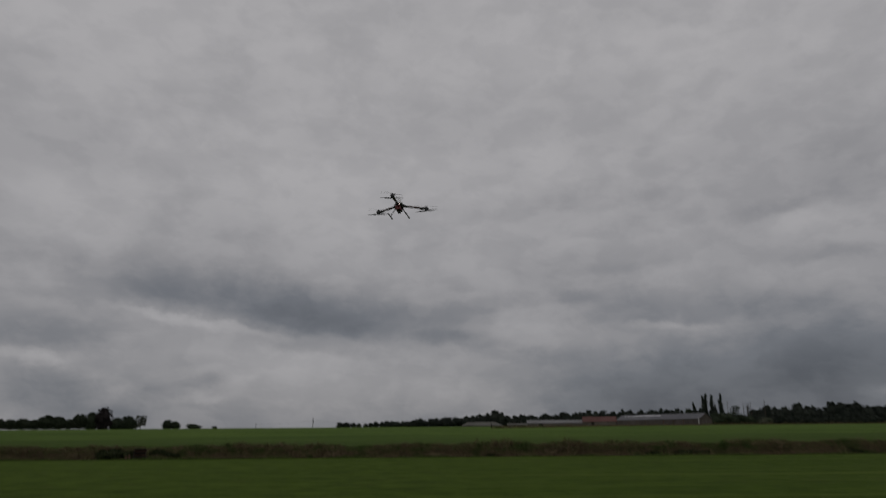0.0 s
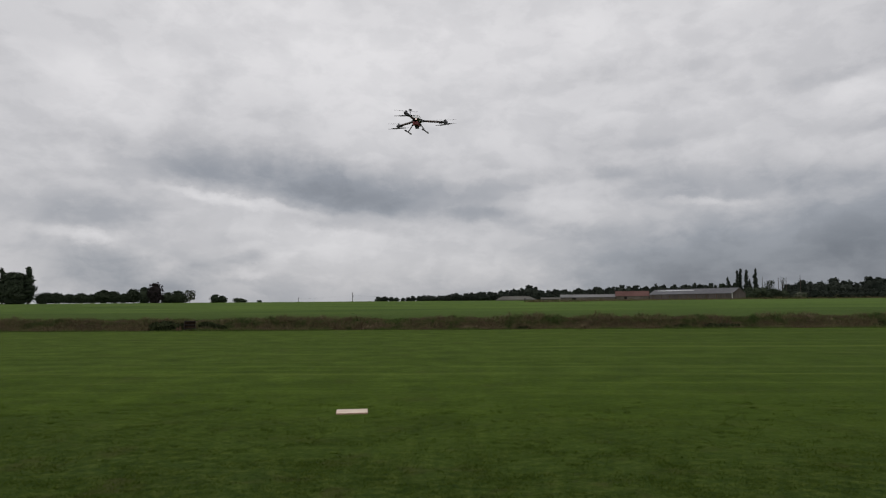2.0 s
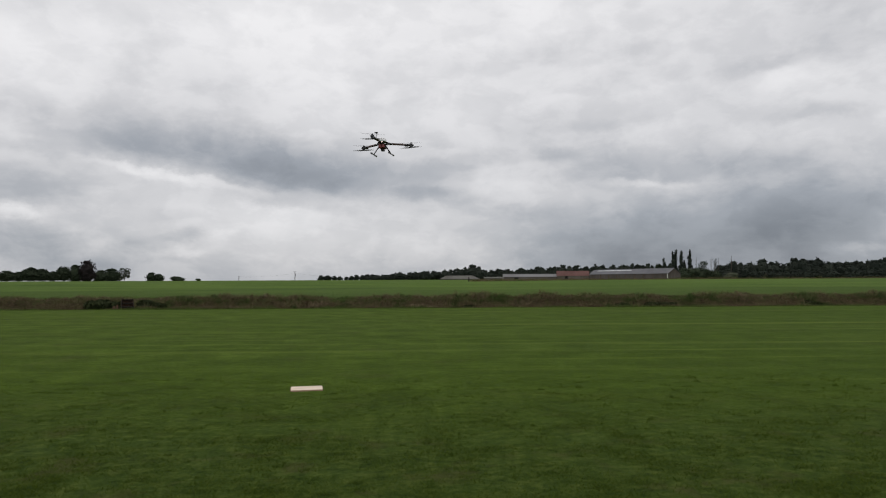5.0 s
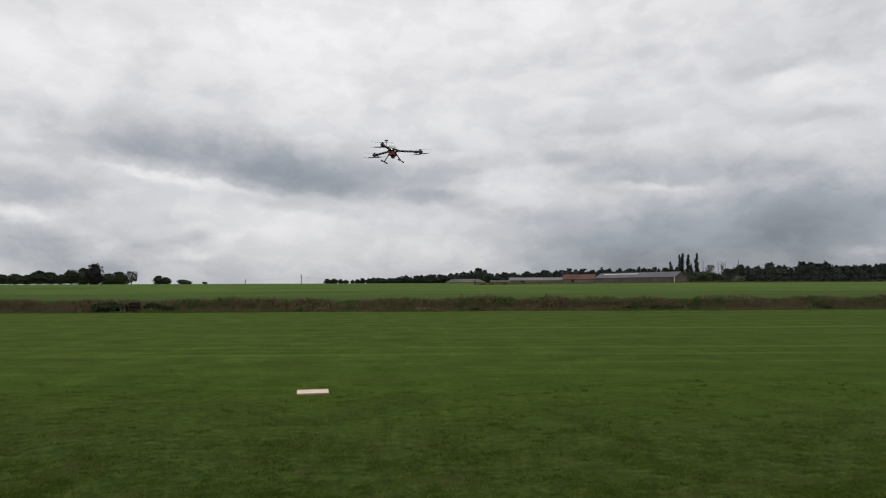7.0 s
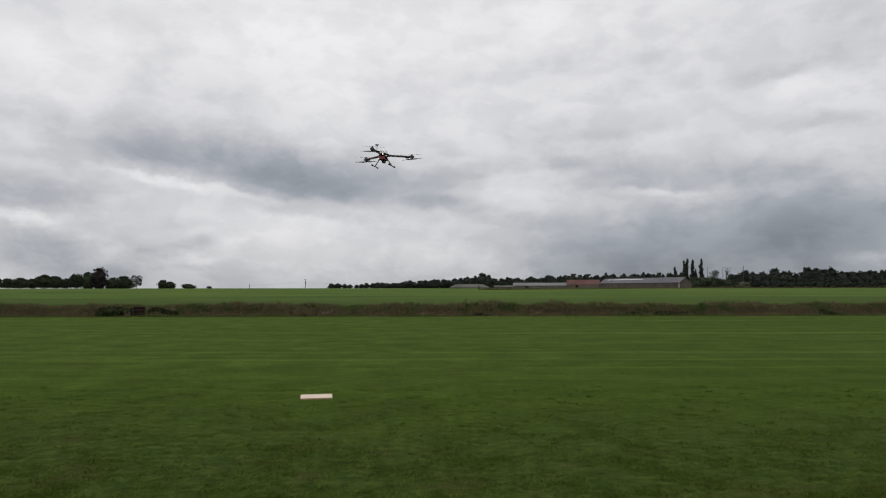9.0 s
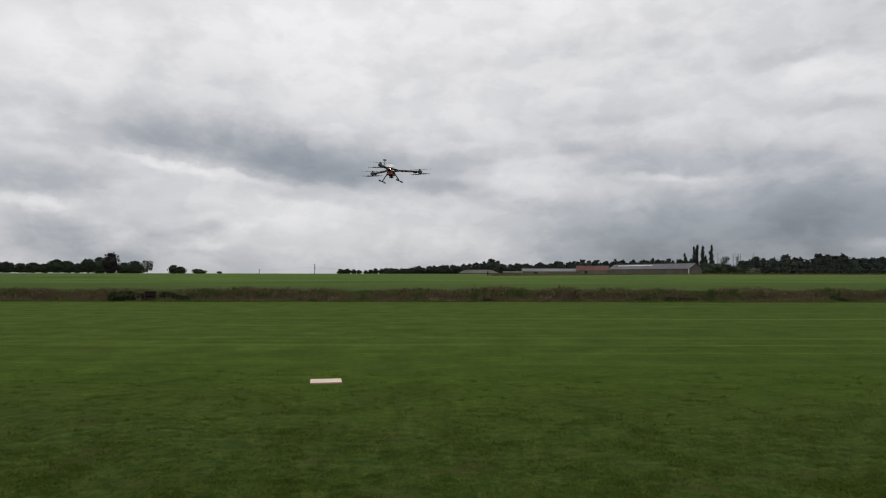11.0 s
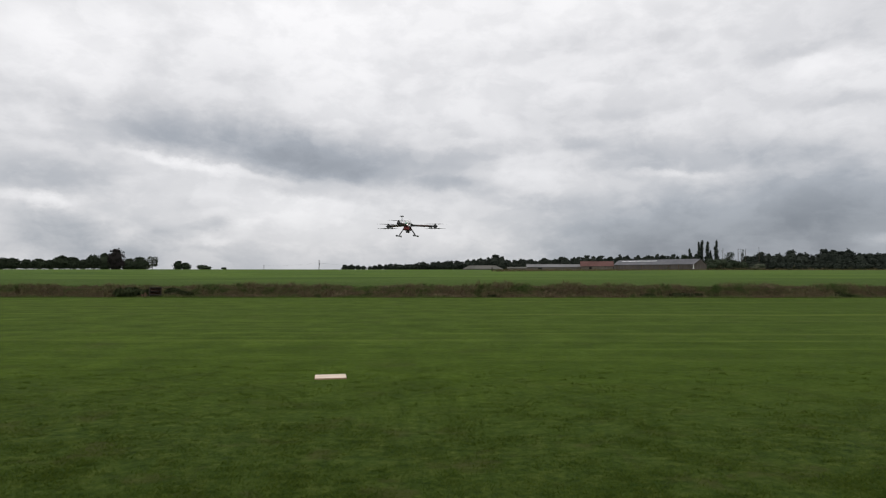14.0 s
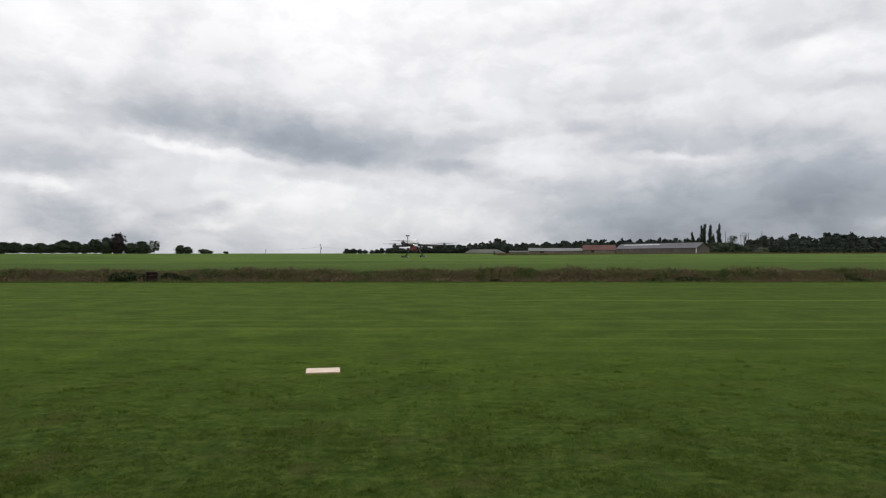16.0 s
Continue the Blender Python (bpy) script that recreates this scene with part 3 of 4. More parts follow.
def left_trees():
    # bearing number, height, width, form
    rows = [(-2, 7.8, 10, "park"), (20, 8.0, 10, "park"), (45, 7.5, 9.6, "park"), (66, 7.2, 9, "park"), (87, 7.0, 9.6, "park"), (107, 8.8, 9.6, "park"),
            (127, 8.6, 9.4, "park"), (146, 7.5, 6.8, "park"), (164, 10.0, 8.4, "park"), (184, 11.2, 8.2, "round"), (204, 13.4, 8.3, "round"),
            (226, 7.3, 9, "round"), (247, 8.8, 11.5, "round")]
    for i, (p, h, w, style) in enumerate(rows):
        d = 465 + 17 * ((i * 7) % 5 - 2)
        copper = p == 204
        tree("tree", across(p, d), d, h * 1.04, w * 1.10, style, LEAF_COPPER if copper else LEAF,
             "tall dark copper-leaved tree standing above its row" if copper else "dark green broadleaf tree in a row at the field's edge",
             group="row of trees at the field edge", seed=10 + i, leaves=900)
    tree("tree", across(268, 455), 455, 9.0, 7.6, "sparse", LEAF_GREY, "thin grey-green tree with sparse leaves at the field's edge", seed=31, leaves=380)
    tree("tree", across(314, 470), 470, 6.0, 7.0, "round", LEAF, "small round tree alone on the field's crest", seed=32, leaves=450)
    tree("tree", across(325, 470), 472, 5.2, 7.0, "round", LEAF, "small spreading tree alone on the field's crest", seed=33, leaves=450)
    tree("bush", across(359, 470), 470, 3.7, 9.5, "bush", LEAF, "low spreading bush on the field's crest", "bush", seed=36, leaves=600)
    tree("bush", across(396, 480), 480, 1.9, 3.6, "bush", LEAF, "tiny dark bush on the field's crest", "bush", seed=35, leaves=200)
    # the taller group at the far end of the row
    for i, (p, h, w, style) in enumerate([(-110, 15.5, 12, "round"), (-92, 19.0, 6.0, "poplar"), (-76, 17.0, 15, "round"), (-60, 16.5, 14, "round"),
                                          (-42, 19.6, 7.0, "poplar"), (-24, 5.2, 5.0, "round"), (-132, 15.0, 14, "round"), (-156, 15.5, 14, "round")]):
        tree("tree", across(p, 345), 345 + 4 * (i % 3), h, w, style, LEAF,
             "tall slim poplar in a clump of trees" if style == "poplar" else "broad green tree in a tall clump", group="tall clump of trees", seed=50 + i, leaves=800)


left_trees()


def right_trees():
    for i, (p, h, w) in enumerate([(1235.5, 19.6, 3.8), (1242.5, 20.8, 4.2), (1250, 19.8, 4.4), (1259, 13.5, 3.2), (1265.3, 20.6, 4.2)]):
        tree("poplar", across(p, 480), 480 + 3 * (i % 2), h, w, "poplar", LEAF_DARK, "tall narrow dark poplar behind the barns", "tree",
             "poplars behind the barns", leaves=520, seed=80 + i)
    tree("tree", across(1219, 520), 520, 15.8, 5.2, "conifer", LEAF_DARK, "pointed dark conifer behind the barn", seed=90)
    tree("tree", across(1209, 525), 525, 11.5, 8.0, "round", LEAF, "dark round tree behind the barn", seed=91)
    tree("tree", across(1288, 470), 470, 13.0, 7.5, "sparse", LEAF, "round half-bare tree by the wood", seed=92, leaves=420)
    tree("tree", across(1311, 480), 480, 17.6, 3.2, "sparse", LEAF, "thin half-bare tree standing above the wood", seed=93, leaves=260)
    for i, (p, h) in enumerate([(1277, 15.5), (1304, 15.0), (1317, 15.0), (1341, 16.3)]):
        x, y = across(p, 482), 482.0
        top = empty("dead_tree", pose(x, y, land(x, y) - 0.1), "bare grey dead tree trunk above the wood", "tree", "dead trunks")
        bm = bmesh.new()
        tube(bm, (0, 0, 0), (0.1, 0, h), 0.28, 0.09, 7)
        for k in range(5):
            z = h * (0.55 + 0.09 * k)
            tube(bm, (0, 0, z), ((-1) ** k * 0.8, 0.3, z + 0.8), 0.07, 0.03, 5)
        part("trunk", bm, BARK, top)
    for i, (p, h, w) in enumerate([(1256, 8.6, 11), (1270, 7.8, 10), (1284, 8.2, 11), (1299, 7.4, 10), (1311, 6.6, 9)]):
        tree("bush", across(p, 440), 440, h, w, "bush", LEAF, "dark green hedge bush beside the barn", "bush", "hedge by the barn", leaves=550, seed=100 + i)
    tree("bush", across(1338, 405), 405, 4.4, 8.5, "bush", LEAF_GREY, "pale grey-green bush in front of the wood", "bush", seed=110, leaves=500)


right_trees()


def woodland(name, label, runs, mat, seed, leaves=260):
    """A far wood in one mesh. runs: bearing from, to, depth, height from, to, spacing."""
    rng = np.random.default_rng(seed)
    verts, faces = [], []
    for p0, p1, depth, h0, h1, gap in runs:
        n = max(2, int((p1 - p0) / gap))
        for i in range(n):
            k = (i + rng.uniform(-0.3, 0.3)) / max(1, n - 1)
            d = depth + rng.uniform(-12, 12)
            x = across(p0 + (p1 - p0) * k, d)
            h = (h0 + (h1 - h0) * k) * rng.uniform(0.80, 1.10)
            w = min(gap / 1208 * depth * rng.uniform(1.8, 3.0), 1.2 * h)
            z = land(x, d)
            a, b = len(verts), rng.uniform(0.14, 0.22)
            verts += [(x - b, d, z - 0.2), (x + b, d, z - 0.2), (x + b * 0.5, d + b, z + h * 0.7), (x, d - b, z + h * 0.7)]
            faces += [(a, a + 1, a + 2, a + 3)]
            lobes = [((x + c[0], d + c[1], z + c[2] * rng.uniform(0.9, 1.05)), q) for c, q in lobes_for("round", h, w, rng)]
            lobes += [((x, d, z + h * 0.24), (w * 0.62, w * 0.45, h * 0.26)), ((x + 0.3 * w, d, z + h * 0.45), (w * 0.5, w * 0.4, h * 0.24))]
            for c, q in lobes:
                core(verts, faces, c, q, rng)
            leaf_cloud(verts, faces, lobes, leaves, 0.075 * w + 0.1, rng)
    return tagged(raw(name, verts, faces, mat), label, "wood", kind="stuff")


woodland("far_wood", "long dark line of distant woodland", [
    (607, 639, 720, 5.2, 5.0, 6), (655, 690, 740, 4.5, 5.8, 6), (690, 790, 740, 6.0, 9.4, 6), (790, 870, 740, 9.6, 12.4, 6),
    (872, 888, 720, 15.0, 14.0, 8), (888, 1010, 740, 11.0, 13.8, 6), (1010, 1235, 740, 14.0, 17.6, 6)], LEAF_DARK, 21)
woodland("near_wood", "dark dense wood beyond the field", [
    (1322, 1400, 500, 12.2, 13.6, 9), (1395, 1500, 495, 13.4, 14.0, 9), (1490, 1690, 490, 14.0, 13.2, 10),
    (1330, 1690, 470, 6.0, 6.0, 12)], LEAF_DARK, 22, 300)


def scrub():
    """Rough growth at the far edge of the field."""
    rng = np.random.default_rng(9)
    verts, faces = [], []
    for p in np.arange(876, 1660, 2.2):
        d = float(np.interp(p, (876, 1060, 1260, 1660), (165, 215, 290, 320))) + rng.uniform(-4, 4)
        x, h = across(p, d), rng.uniform(0.2, 0.65) * (1.8 if p > 1240 else 1.0)
        if rng.random() < 0.05:
            h *= 1.8
        leaf_cloud(verts, faces, [((x, d, land(x, d) + h * 0.4), (0.8, 0.8, h * 0.6))], 30, 0.16, rng)
    tagged(raw("field_scrub", verts, faces, WEED), "ragged dry growth along the field's far edge", "grass", kind="stuff")


scrub()


def brambles():
    for i, (x, h, w) in enumerate([(-19.3, 0.85, 1.7), (-18.5, 0.75, 1.0), (-16.7, 0.75, 1.0), (-16.1, 0.60, 0.9), (14.6, 0.50, 1.4), (15.6, 0.42, 1.0),
                                   (3.0, 0.38, 0.9), (12.4, 0.45, 1.1), (-31.0, 0.55, 1.3), (24.6, 0.5, 1.2)]):
        tree("bramble_bush", x, BANK + 1.0, h * 0.85, w, "bush", BRAMBLE, "low dark green bramble bush on the bank", "bush", "brambles on the bank", leaves=900, seed=130 + i)


# ---------------------------------------------------------------- farm buildings
def shed(name, label, p0, d0, p1, d1, eave, ridge, depth, wall, roof, lights=0, doorways=(), hip=0.0, posts=0):
    """A long gabled shed between two bearings; its front runs from the first to the second."""
    a, b = Vector((across(p0, d0), d0, 0)), Vector((across(p1, d1), d1, 0))
    run = b - a
    ln = run.length
    base = min(land(a.x, a.y), land(b.x, b.y)) - 0.2
    top = empty(name, pose(a.x, a.y, base, 0, 0, math.degrees(math.atan2(run.y, run.x))), label, "barn", "farm buildings")
    e, r = eave + 0.2, ridge + 0.2
    bm = bmesh.new()
    box(bm, (ln, 0.25, e), Matrix.Translation((ln / 2, 0.125, e / 2)))
    part("front_wall", bm, wall, top)
    bm = bmesh.new()
    box(bm, (ln, 0.25, e), Matrix.Translation((ln / 2, depth - 0.125, e / 2)))
    part("back_wall", bm, wall, top)
    for x0 in (0.003, ln - 0.253):
        bm = bmesh.new()
        pts = [(0.253, 0), (depth - 0.253, 0), (depth - 0.253, e), (depth / 2, e if hip else r - 0.08), (0.253, e)]
        lo, hi = ([bm.verts.new((x0 + t, q, z)) for q, z in pts] for t in (0, 0.25))
        bm.faces.new(lo)
        bm.faces.new(hi[::-1])
        for i in range(5):
            bm.faces.new((lo[i], hi[i], hi[(i + 1) % 5], lo[(i + 1) % 5]))
        bmesh.ops.recalc_face_normals(bm, faces=bm.faces)
        part("gable_wall", bm, wall, top)
    over = 0.35
    for side in (0, 1):
        y0, y1 = (-over, depth / 2) if not side else (depth + over, depth / 2)
        z0 = e - over * (r - e) / (depth / 2)
        bm = bmesh.new()
        n = max(6, int(ln / 1.1))
        cols = []
        for i in range(n + 1):
            x = -over + (ln + 2 * over) * i / n
            k = min(1.0, min(x + over, ln + over - x) / hip) if hip else 1.0
            zz = 0.03 * (i % 2)
            yt, zt = y0 + (y1 - y0) * k, z0 + (r - z0) * k
            cols.append([bm.verts.new(v) for v in ((x, y0, z0 + zz), (x, yt, zt + zz), (x, yt, zt + zz + 0.08), (x, y0, z0 + zz + 0.08))])
        for c0, c1 in zip(cols, cols[1:]):
            for i in range(4):
                bm.faces.new((c0[i], c1[i], c1[(i + 1) % 4], c0[(i + 1) % 4]))
        bm.faces.new(cols[0])
        bm.faces.new(cols[-1][::-1])
        bmesh.ops.recalc_face_normals(bm, faces=bm.faces)
        part("roof", bm, roof, top)
    slope = math.degrees(math.atan2(r - e, depth / 2))
    for i in range(lights):
        x = ln * (0.10 + 0.40 * i / max(1, lights - 1))
        bm = bmesh.new()
        box(bm, (ln * 0.062, depth * 0.06, 0.05), Matrix.Translation((x, depth * 0.34, e + (r - e) * 0.68 + 0.16)) @ pose(0, 0, 0, slope))
        part("roof_light", bm, SKYLIGHT, top, "pale translucent roof light")
    for i in range(posts):
        bm = bmesh.new()
        wide = 0.42 if i == posts - 1 else 0.30
        box(bm, (wide, 0.12, e - 0.1), Matrix.Translation((ln * (i + 0.5) / posts if i < posts - 1 else ln - 0.3, -0.065, e / 2)), 0.02)
        part("post", bm, WHITE if i == posts - 1 else STAKE, top, "pale painted corner post" if i == posts - 1 else "")
    # flat dark panels: the shade inside a doorway, put in as colour
    for x, w, h in doorways:
        bm = bmesh.new()
        box(bm, (w, 0.10, h), Matrix.Translation((x * ln, -0.055, h / 2 + 0.2)), 0.02)
        part("doorway_panel", bm, SHADE, top, "flat dark panel in place of a shaded doorway")
    return top


def farm():
    shed("barn", "long grey barn with a sheet roof and pale roof lights", 1084, 446, 1226, 374, 3.3, 6.1, 8.5, WALL_GREY, SHEET_GREY, 7, posts=9)
    shed("barn", "stone farm building with a red clay tile roof", 1026, 408, 1083, 404, 2.3, 5.0, 9.0, STONE, PANTILE, 0, ((0.3, 1.6, 1.9),))
    shed("barn", "low pale sheet-roofed farm shed", 931, 414, 1025, 412, 1.7, 3.3, 8.0, STONE, SHEET_PALE, 0, ((0.24, 2.4, 1.4),))
    shed("shed", "small low grey farm lean-to", 897, 410, 930, 410, 0.9, 1.6, 5.0, STONE, SHEET_DARK)
    shed("barn", "low grey barn with a hipped roof behind the crest", 818, 425, 888, 425, 0.6, 2.6, 9.0, STONE, SHEET_DARK, 0, (), 4.5)
    x, y = across(1421, 464), 464
    top = empty("hut", pose(x, y, land(x, y) - 0.1), "small white hut among the trees", "hut")
    bm = bmesh.new()
    box(bm, (1.2, 1.2, 2.0), Matrix.Translation((0, 0, 1.0)), 0.05)
    part("wall", bm, WHITE, top)
    bm = bmesh.new()
    box(bm, (1.4, 1.4, 0.25), Matrix.Translation((0, 0, 2.12)), 0.05)
    part("roof", bm, SHEET_GREY, top)


farm()


def poles():
    for p, d, h, cans in ((563, 500, 6.9, 2), (465.5, 640, 4.2, 0)):
        x, y = across(p, d), d
        top = empty("utility_pole", pose(x, y, land(x, y) - 0.1), "dark wooden power line pole on the field's crest", "pole", "power line poles")
        bm = bmesh.new()
        tube(bm, (0, 0, 0), (0, 0, h), 0.24, 0.17, 8)
        part("post", bm, BARK, top)
        bm = bmesh.new()
        box(bm, (1.5, 0.12, 0.14), Matrix.Translation((0, 0, h - 0.5)), 0.01)
        part("crossarm", bm, BARK, top)
        for s in (-0.65, 0.0, 0.65):
            bm = bmesh.new()
            tube(bm, (s, 0, h - 0.44), (s, 0, h - 0.2), 0.06, 0.05, 8)
            part("insulator", bm, IRON, top)
        if cans:
            bm = bmesh.new()
            tube(bm, (0.3, -0.2, h * 0.52), (0.3, -0.2, h * 0.70), 0.34, 0.34, 12)
            part("transformer", bm, IRON, top, "grey drum transformer")
    for a, b in (((563, 500, 5.0), (660, 560, 3.2)), ((563, 500, 5.0), (465.5, 640, 3.4))):
        (pa, da, ha), (pb, db, hb) = a, b
        u, v = Vector((across(pa, da), da, land(0, da) + ha)), Vector((across(pb, db), db, land(0, db) + hb))
        bm = bmesh.new()
        n = 12
        pts = [u.lerp(v, i / n) - Vector((0, 0, 4 * 0.8 * (i / n) * (1 - i / n))) for i in range(n + 1)]
        for q, w in zip(pts, pts[1:]):
            tube(bm, q, w, 0.022, 0.022, 5)
        tagged(part("power_cable", bm, IRON), "thin dark sagging power cable", "cable", "power cables")


poles()


# ---------------------------------------------------------------- on the lawn and bank
def steps():
    top = empty("wooden_steps", pose(-17.52, BANK + 0.15, -0.08, 0, 0, 21), "dark weathered wooden steps up the bank", "steps")
    for x in (-0.32, 0.32):
        bm = bmesh.new()
        box(bm, (0.05, 1.05, 0.13), Matrix.Translation((x, 0.5, 0.34)) @ pose(0, 0, 0, 30), 0.006)
        part("stringer", bm, OLD_WOOD, top)
    for i in range(3):
        bm = bmesh.new()
        box(bm, (0.585, 0.30, 0.075), Matrix.Translation((0, 0.12 + 0.33 * i, 0.22 + 0.205 * i)), 0.006)
        part("tread", bm, OLD_WOOD, top)
        bm = bmesh.new()
        box(bm, (0.585, 0.03, 0.15), Matrix.Translation((0, 0.25 + 0.33 * i, 0.11 + 0.205 * i)), 0.004)
        part("riser", bm, STAKE, top)
    for x, h in ((-0.60, 0.28), (-0.78, 0.20)):
        bm = bmesh.new()
        box(bm, (0.10, 0.08, h + 0.3), Matrix.Translation((-17.52 + x, BANK + 0.2, h / 2 - 0.15)), 0.01)
        tagged(part("stake", bm, STAKE), "short reddish wooden stake beside the steps", "stake", "stakes by the steps")


def board():
    top = empty("landing_board", pose(-1.782, 10.79, land(-1.782, 10.79) - 0.006, 0, 0, 10), "pale plywood board lying on the lawn", "board")
    bm = bmesh.new()
    box(bm, (0.49, 0.385, 0.018), Matrix.Translation((0, 0, 0.013)), 0.003)
    part("core", bm, PLY_EDGE, top)
    bm = bmesh.new()
    box(bm, (0.478, 0.373, 0.004), Matrix.Translation((0, 0, 0.0245)), 0.001)
    part("face", bm, PLY, top, "pale sanded wood face")


def post():
    x, y = across(869, 165), 165
    top = empty("fence_post", pose(x, y, land(x, y) - 0.1), "dark wooden post at the field's edge", "post")
    bm = bmesh.new()
    box(bm, (0.22, 0.18, 1.2), Matrix.Translation((0, 0, 0.6)), 0.02)
    part("shaft", bm, OLD_WOOD, top)


brambles()
steps()
board()
post()


# ---------------------------------------------------------------- drone
ARM = 0.46
FRONT = 60.0


def spun(deg, r, z=0.0):
    return Vector((r * math.cos(radians(deg)), r * math.sin(radians(deg)), z))


def propeller(parent, at, deg, hand):
    """A two-bladed propeller, twisted and tapered, turning about its own axis."""
    bm = bmesh.new()
    tube(bm, (0, 0, -0.007), (0, 0, 0.009), 0.013, 0.011, 10)
    for s in (1, -1):
        rows = []
        for i in range(9):
            k = i / 8
            r = 0.010 + 0.174 * k
            chord = 0.013 + 0.025 * math.sin(math.pi * min(1, k * 1.15 + 0.12)) * (1 - 0.35 * k)
            a = radians(24 - 15 * k) * hand
            rows.append([bm.verts.new((s * r, s * (c * math.cos(a) - 0.004), c * math.sin(a) * s + t))
                         for c, t in ((-chord / 2, 0), (0, 0.0022), (chord / 2, 0), (0, -0.0005))])
        for a, b in zip(rows, rows[1:]):
            for i in range(4):
                bm.faces.new((a[i], b[i], b[(i + 1) % 4], a[(i + 1) % 4]))
        bm.faces.new(rows[-1])
    bmesh.ops.recalc_face_normals(bm, faces=bm.faces)
    ob = part("propeller", bm, BLACK, parent, "black two-bladed spinning propeller", True)
    ob.matrix_basis = Matrix.Translation(at) @ pose(0, 0, 0, 0, 0, deg)
    return ob, at, deg, hand


def build_drone():
    top = empty("drone", pose(-0.559, 10.044, 5.017, -1.9, 0, 20.3), "dark three-armed drone with six propellers flying over the lawn", "drone")
    props = []
    for z, name in ((0.017, "upper_plate"), (-0.017, "lower_plate")):
        bm = bmesh.new()
        ring = [spun(60 * i + 30 + (12 if i % 2 else -12), 0.092 if i % 2 else 0.092, z) for i in range(6)]
        lo = [bm.verts.new(v + Vector((0, 0, -0.0015))) for v in ring]
        hi = [bm.verts.new(v + Vector((0, 0, 0.0015))) for v in ring]
        bm.faces.new(lo[::-1])
        bm.faces.new(hi)
        for i in range(6):
            bm.faces.new((lo[i], lo[(i + 1) % 6], hi[(i + 1) % 6], hi[i]))
        part(name, bm, CARBON, top)
    bm = bmesh.new()
    box(bm, (0.165, 0.120, 0.066), Matrix.Translation((0, 0, 0.0535)))
    for v in bm.verts:
        if v.co.z > 0.05:
            v.co.x, v.co.y = v.co.x * 0.66, v.co.y * 0.70
    bmesh.ops.bevel(bm, geom=bm.edges[:], offset=0.016, segments=3, affect="EDGES", profile=0.5)
    bmesh.ops.rotate(bm, verts=bm.verts, matrix=Euler((0, 0, radians(FRONT))).to_matrix())
    part("canopy", bm, CANOPY, top, "glossy white canopy", True)
    turn = pose(0, 0, 0, 0, 0, FRONT)
    bm = bmesh.new()
    box(bm, (0.155, 0.085, 0.062), turn @ Matrix.Translation((0, 0, -0.052)), 0.012)
    pack = part("battery_pack", bm, RED, top, "dark red strapped battery pack")
    for s in (-0.045, 0.045):
        bm = bmesh.new()
        box(bm, (0.018, 0.090, 0.067), turn @ Matrix.Translation((s, 0, -0.052)), 0.006)
        part("strap", bm, BLACK, pack)
    bm = bmesh.new()
    box(bm, (0.06, 0.05, 0.036), turn @ Matrix.Translation((0.02, 0, -0.102)), 0.008)
    tube(bm, turn @ Vector((0.05, 0, -0.102)), turn @ Vector((0.066, 0, -0.102)), 0.014, 0.013, 12)
    part("camera_unit", bm, BLACK, top)
    for k in range(3):
        deg = 120 * k
        bm = bmesh.new()
        tube(bm, spun(deg, 0.055), spun(deg, ARM - 0.01), 0.0160, 0.0150, 12)
        arm = part("arm", bm, CARBON, top, "black carbon tube arm", True)
        bm = bmesh.new()
        tube(bm, spun(deg, 0.16), spun(deg, 0.36), 0.0172, 0.0166, 12)
        part("wrap", bm, RUST_TAPE, arm, "red-brown tape wrap", True)
        bm = bmesh.new()
        box(bm, (0.06, 0.040, 0.032), pose(*spun(deg, 0.085), 0, 0, deg), 0.004)
        part("clamp", bm, BLACK, arm)
        bm = bmesh.new()
        box(bm, (0.115, 0.046, 0.028), pose(*spun(deg, ARM - 0.020), 0, 0, deg), 0.008)
        part("motor_mount", bm, BLACK, arm)
        bm = bmesh.new()
        box(bm, (0.055, 0.026, 0.012), pose(*(spun(deg, 0.385) + Vector((0, 0, -0.020))), 0, 0, deg), 0.003)
        part("speed_controller", bm, BLACK, arm)
        for s in (1, -1):
            bm = bmesh.new()
            tube(bm, spun(deg, ARM, s * 0.013), spun(deg, ARM, s * 0.025), 0.025, 0.025, 16)
            tube(bm, spun(deg, ARM, s * 0.025), spun(deg, ARM, s * 0.028), 0.024, 0.015, 16)
            tube(bm, spun(deg, ARM, s * 0.028), spun(deg, ARM, s * 0.039), 0.004, 0.004, 8)
            part("motor", bm, STEEL, top)
            props.append(propeller(top, spun(deg, ARM, s * 0.036), -16 + 12 * (k - 1) + 9 * s, s))
    # two splayed legs, each on a skid with foam ends
    ahead = spun(FRONT, 1.0)
    for s, foot in ((1, Vector((-0.126, 0.062, -0.174))), (-1, Vector((0.131, -0.038, -0.168)))):
        root = Vector((foot.x * 0.30, foot.y * 0.30, -0.030))
        bm = bmesh.new()
        tube(bm, root, foot, 0.0085, 0.0085, 10)
        leg = part("leg", bm, CARBON, top, "splayed black landing leg", True)
        bm = bmesh.new()
        tube(bm, root, root.lerp(foot, 0.35), 0.013, 0.011, 10)
        part("socket", bm, BLACK, leg)
        bm = bmesh.new()
        tube(bm, foot - ahead * 0.12, foot + ahead * 0.12, 0.0085, 0.0085, 10)
        skid = part("skid", bm, CARBON, leg)
        for e in (-1, 1):
            bm = bmesh.new()
            tube(bm, foot + ahead * e * 0.085, foot + ahead * e * 0.125, 0.014, 0.014, 10)
            part("foam_sleeve", bm, FOAM if e > 0 else BLACK, leg)
    # satellite receiver on its mast
    foot = spun(228, 0.185, 0.010)
    bm = bmesh.new()
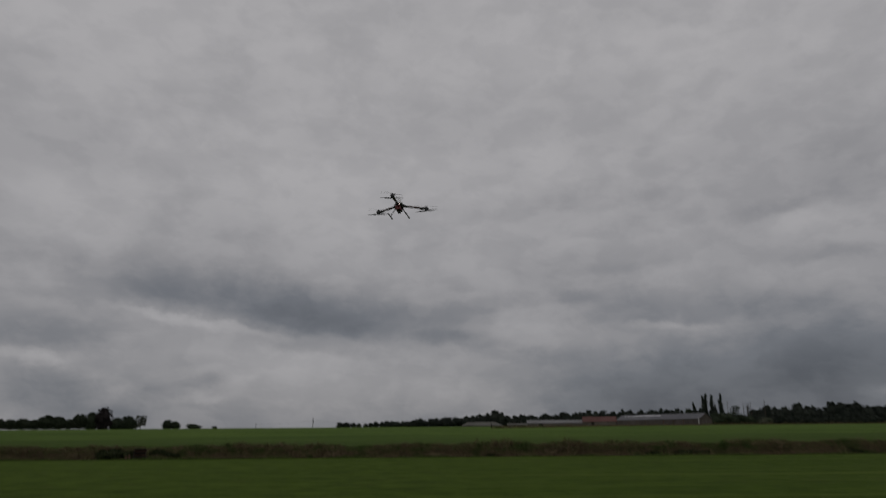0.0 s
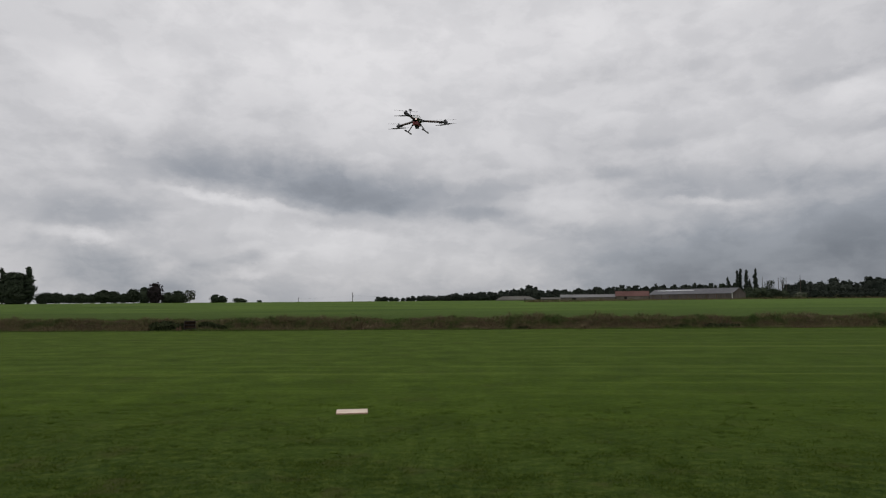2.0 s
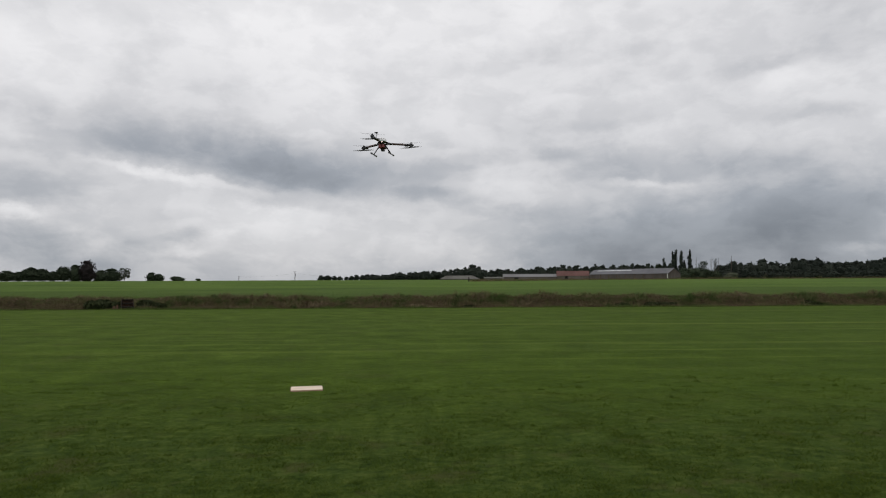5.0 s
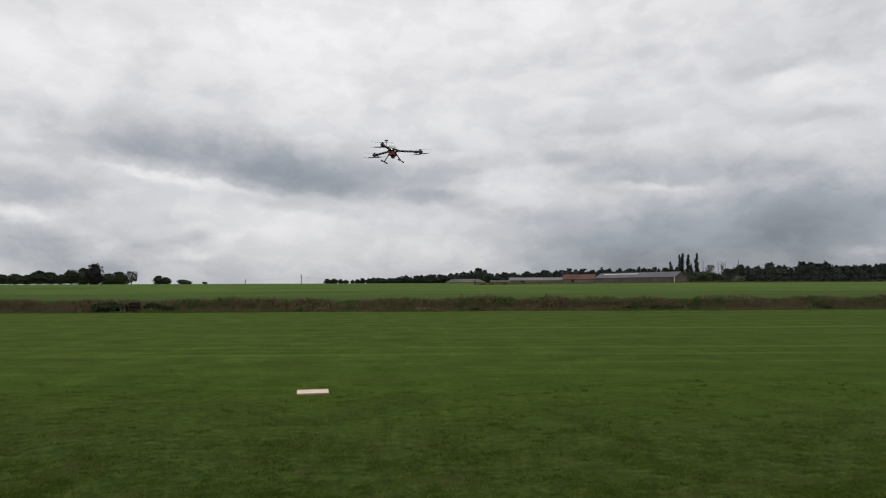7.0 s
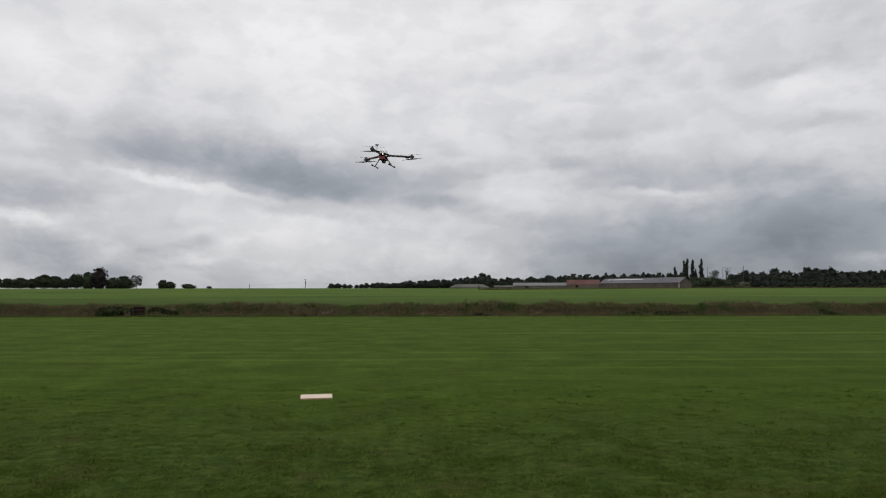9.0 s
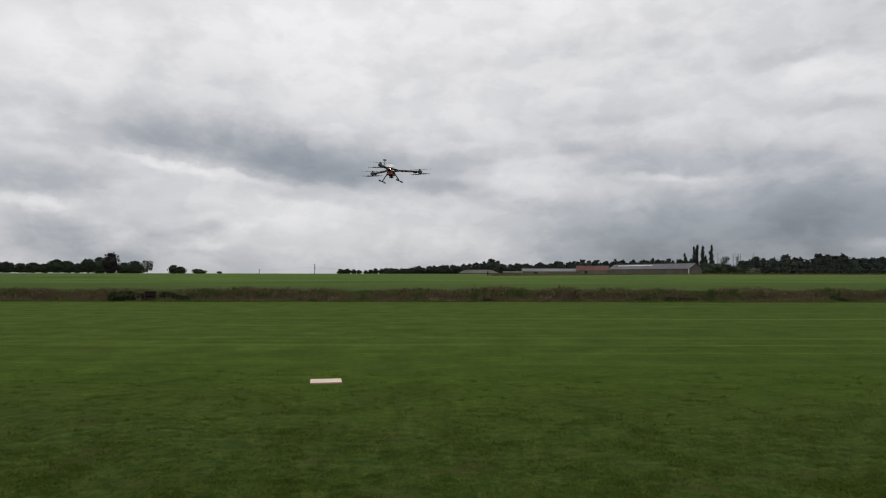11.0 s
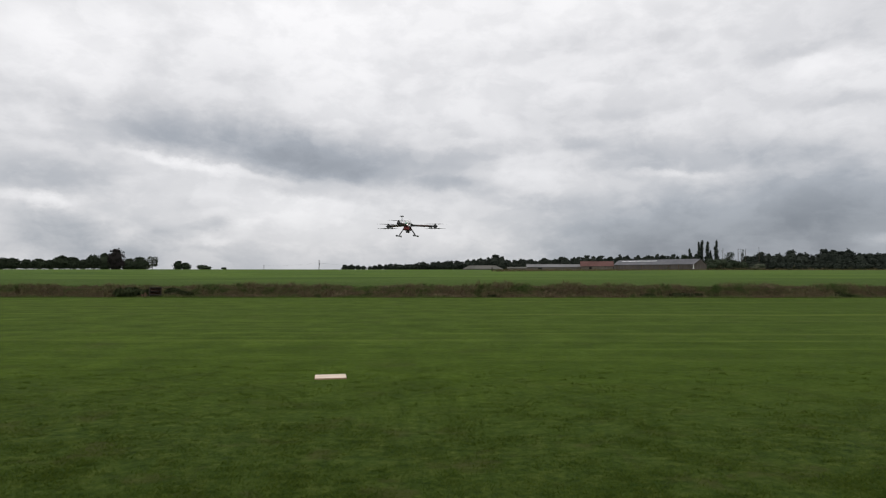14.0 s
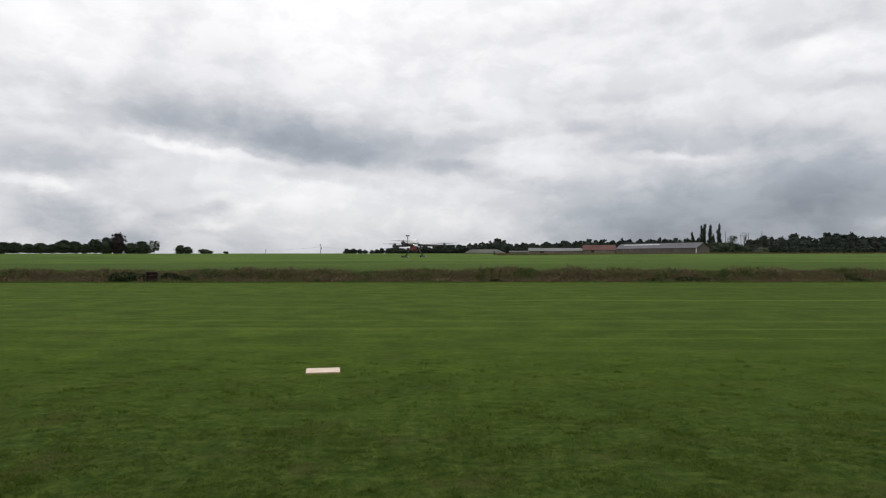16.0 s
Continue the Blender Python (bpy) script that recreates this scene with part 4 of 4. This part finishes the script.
    tube(bm, foot, foot + Vector((0, 0, 0.108)), 0.004, 0.004, 8)
    mast = part("mast", bm, CARBON, top)
    bm = bmesh.new()
    tube(bm, foot + Vector((0, 0, 0.108)), foot + Vector((0, 0, 0.115)), 0.012, 0.030, 18)
    tube(bm, foot + Vector((0, 0, 0.115)), foot + Vector((0, 0, 0.126)), 0.030, 0.027, 18)
    part("receiver", bm, BLACK, mast, "round black satellite receiver")
    bm = bmesh.new()
    tube(bm, (0.045, 0.03, 0.02), (0.050, 0.034, 0.098), 0.0022, 0.0018, 6)
    part("antenna", bm, BLACK, top)
    bm = bmesh.new()
    ball(bm, spun(240, 0.088, 0.024), (0.007, 0.007, 0.005), 10, 6)
    part("status_light", bm, LED_GREEN, top, "small green light")
    bm = bmesh.new()
    ball(bm, spun(252, 0.093, 0.004), (0.009, 0.009, 0.009), 10, 6)
    part("lamp", bm, LED_WHITE, top, "small bright lamp")
    return top, props


drone, propellers = build_drone()


def motions():
    walk(drone, [
        (0, pose(-0.585, 10.446, 5.16, -1.9, -0, 20.3)),
        (0.5, pose(-0.570, 10.20, 4.935, -0.3, 0.6, 18.5)),
        (1, pose(-0.658, 10.18, 4.764, 0.4, 0.4, 16.9)),
        (1.5, pose(-0.711, 10.338, 4.667, 0.6, 0.2, 15.7)),
        (2, pose(-0.722, 10.54, 4.567, 0.4, 0.2, 14.5)),
        (2.5, pose(-0.71, 10.424, 4.396, -0.8, -0.8, 14)),
        (3, pose(-0.727, 10.531, 4.252, -0.1, -0.2, 14.1)),
        (3.5, pose(-0.756, 10.648, 4.124, -2.5, 0.8, 14.7)),
        (4, pose(-0.75, 10.549, 3.952, -2, 2.7, 13.3)),
        (4.5, pose(-0.639, 10.591, 3.845, -2, 1.4, 14)),
        (7, pose(-0.551, 10.954, 3.838, -1.3, -0.4, 13.1)),
        (7.5, pose(-0.587, 10.988, 3.882, -2, -0.5, 12.7)),
        (8, pose(-0.667, 10.998, 3.925, -1.9, 0.7, 11.9)),
        (8.5, pose(-0.697, 10.50, 3.82, -1.7, 0.7, 12)),
        (9, pose(-0.755, 10.791, 3.812, -1.3, 0.8, 12.2)),
        (9.5, pose(-0.777, 10.76, 3.717, -2.3, 0.8, 12.3)),
        (10, pose(-0.786, 10.599, 3.576, -2.7, 0.8, 12.2)),
        (12.5, pose(-0.603, 10.642, 2.881, 1.1, 0.7, 17.2)),
        (13, pose(-0.536, 10.655, 2.71, 0.2, -0.7, 17.3)),
        (13.5, pose(-0.531, 10.832, 2.564, -1.3, -1.6, 17.5)),
        (14, pose(-0.585, 10.927, 2.408, -0.3, 0.9, 16.2)),
        (14.5, pose(-0.619, 10.903, 2.252, -0.9, 1.6, 16.7)),
        (15, pose(-0.614, 10.827, 2.092, -1.7, 2.2, 15.9)),
        (15.5, pose(-0.562, 10.963, 1.956, -2.8, 1.7, 15.6)),
        (16, pose(-0.47, 11.026, 1.837, -2.2, 0.8, 13)),
    ])
    # propellers turn on from picture to picture
    for ob, at, deg, hand in propellers:
        walk(ob, [(i / FPS, Matrix.Translation(at) @ pose(0, 0, 0, 0, 0, deg + hand * 36 * i)) for i in range(0, 16 * FPS + 1)])


motions()
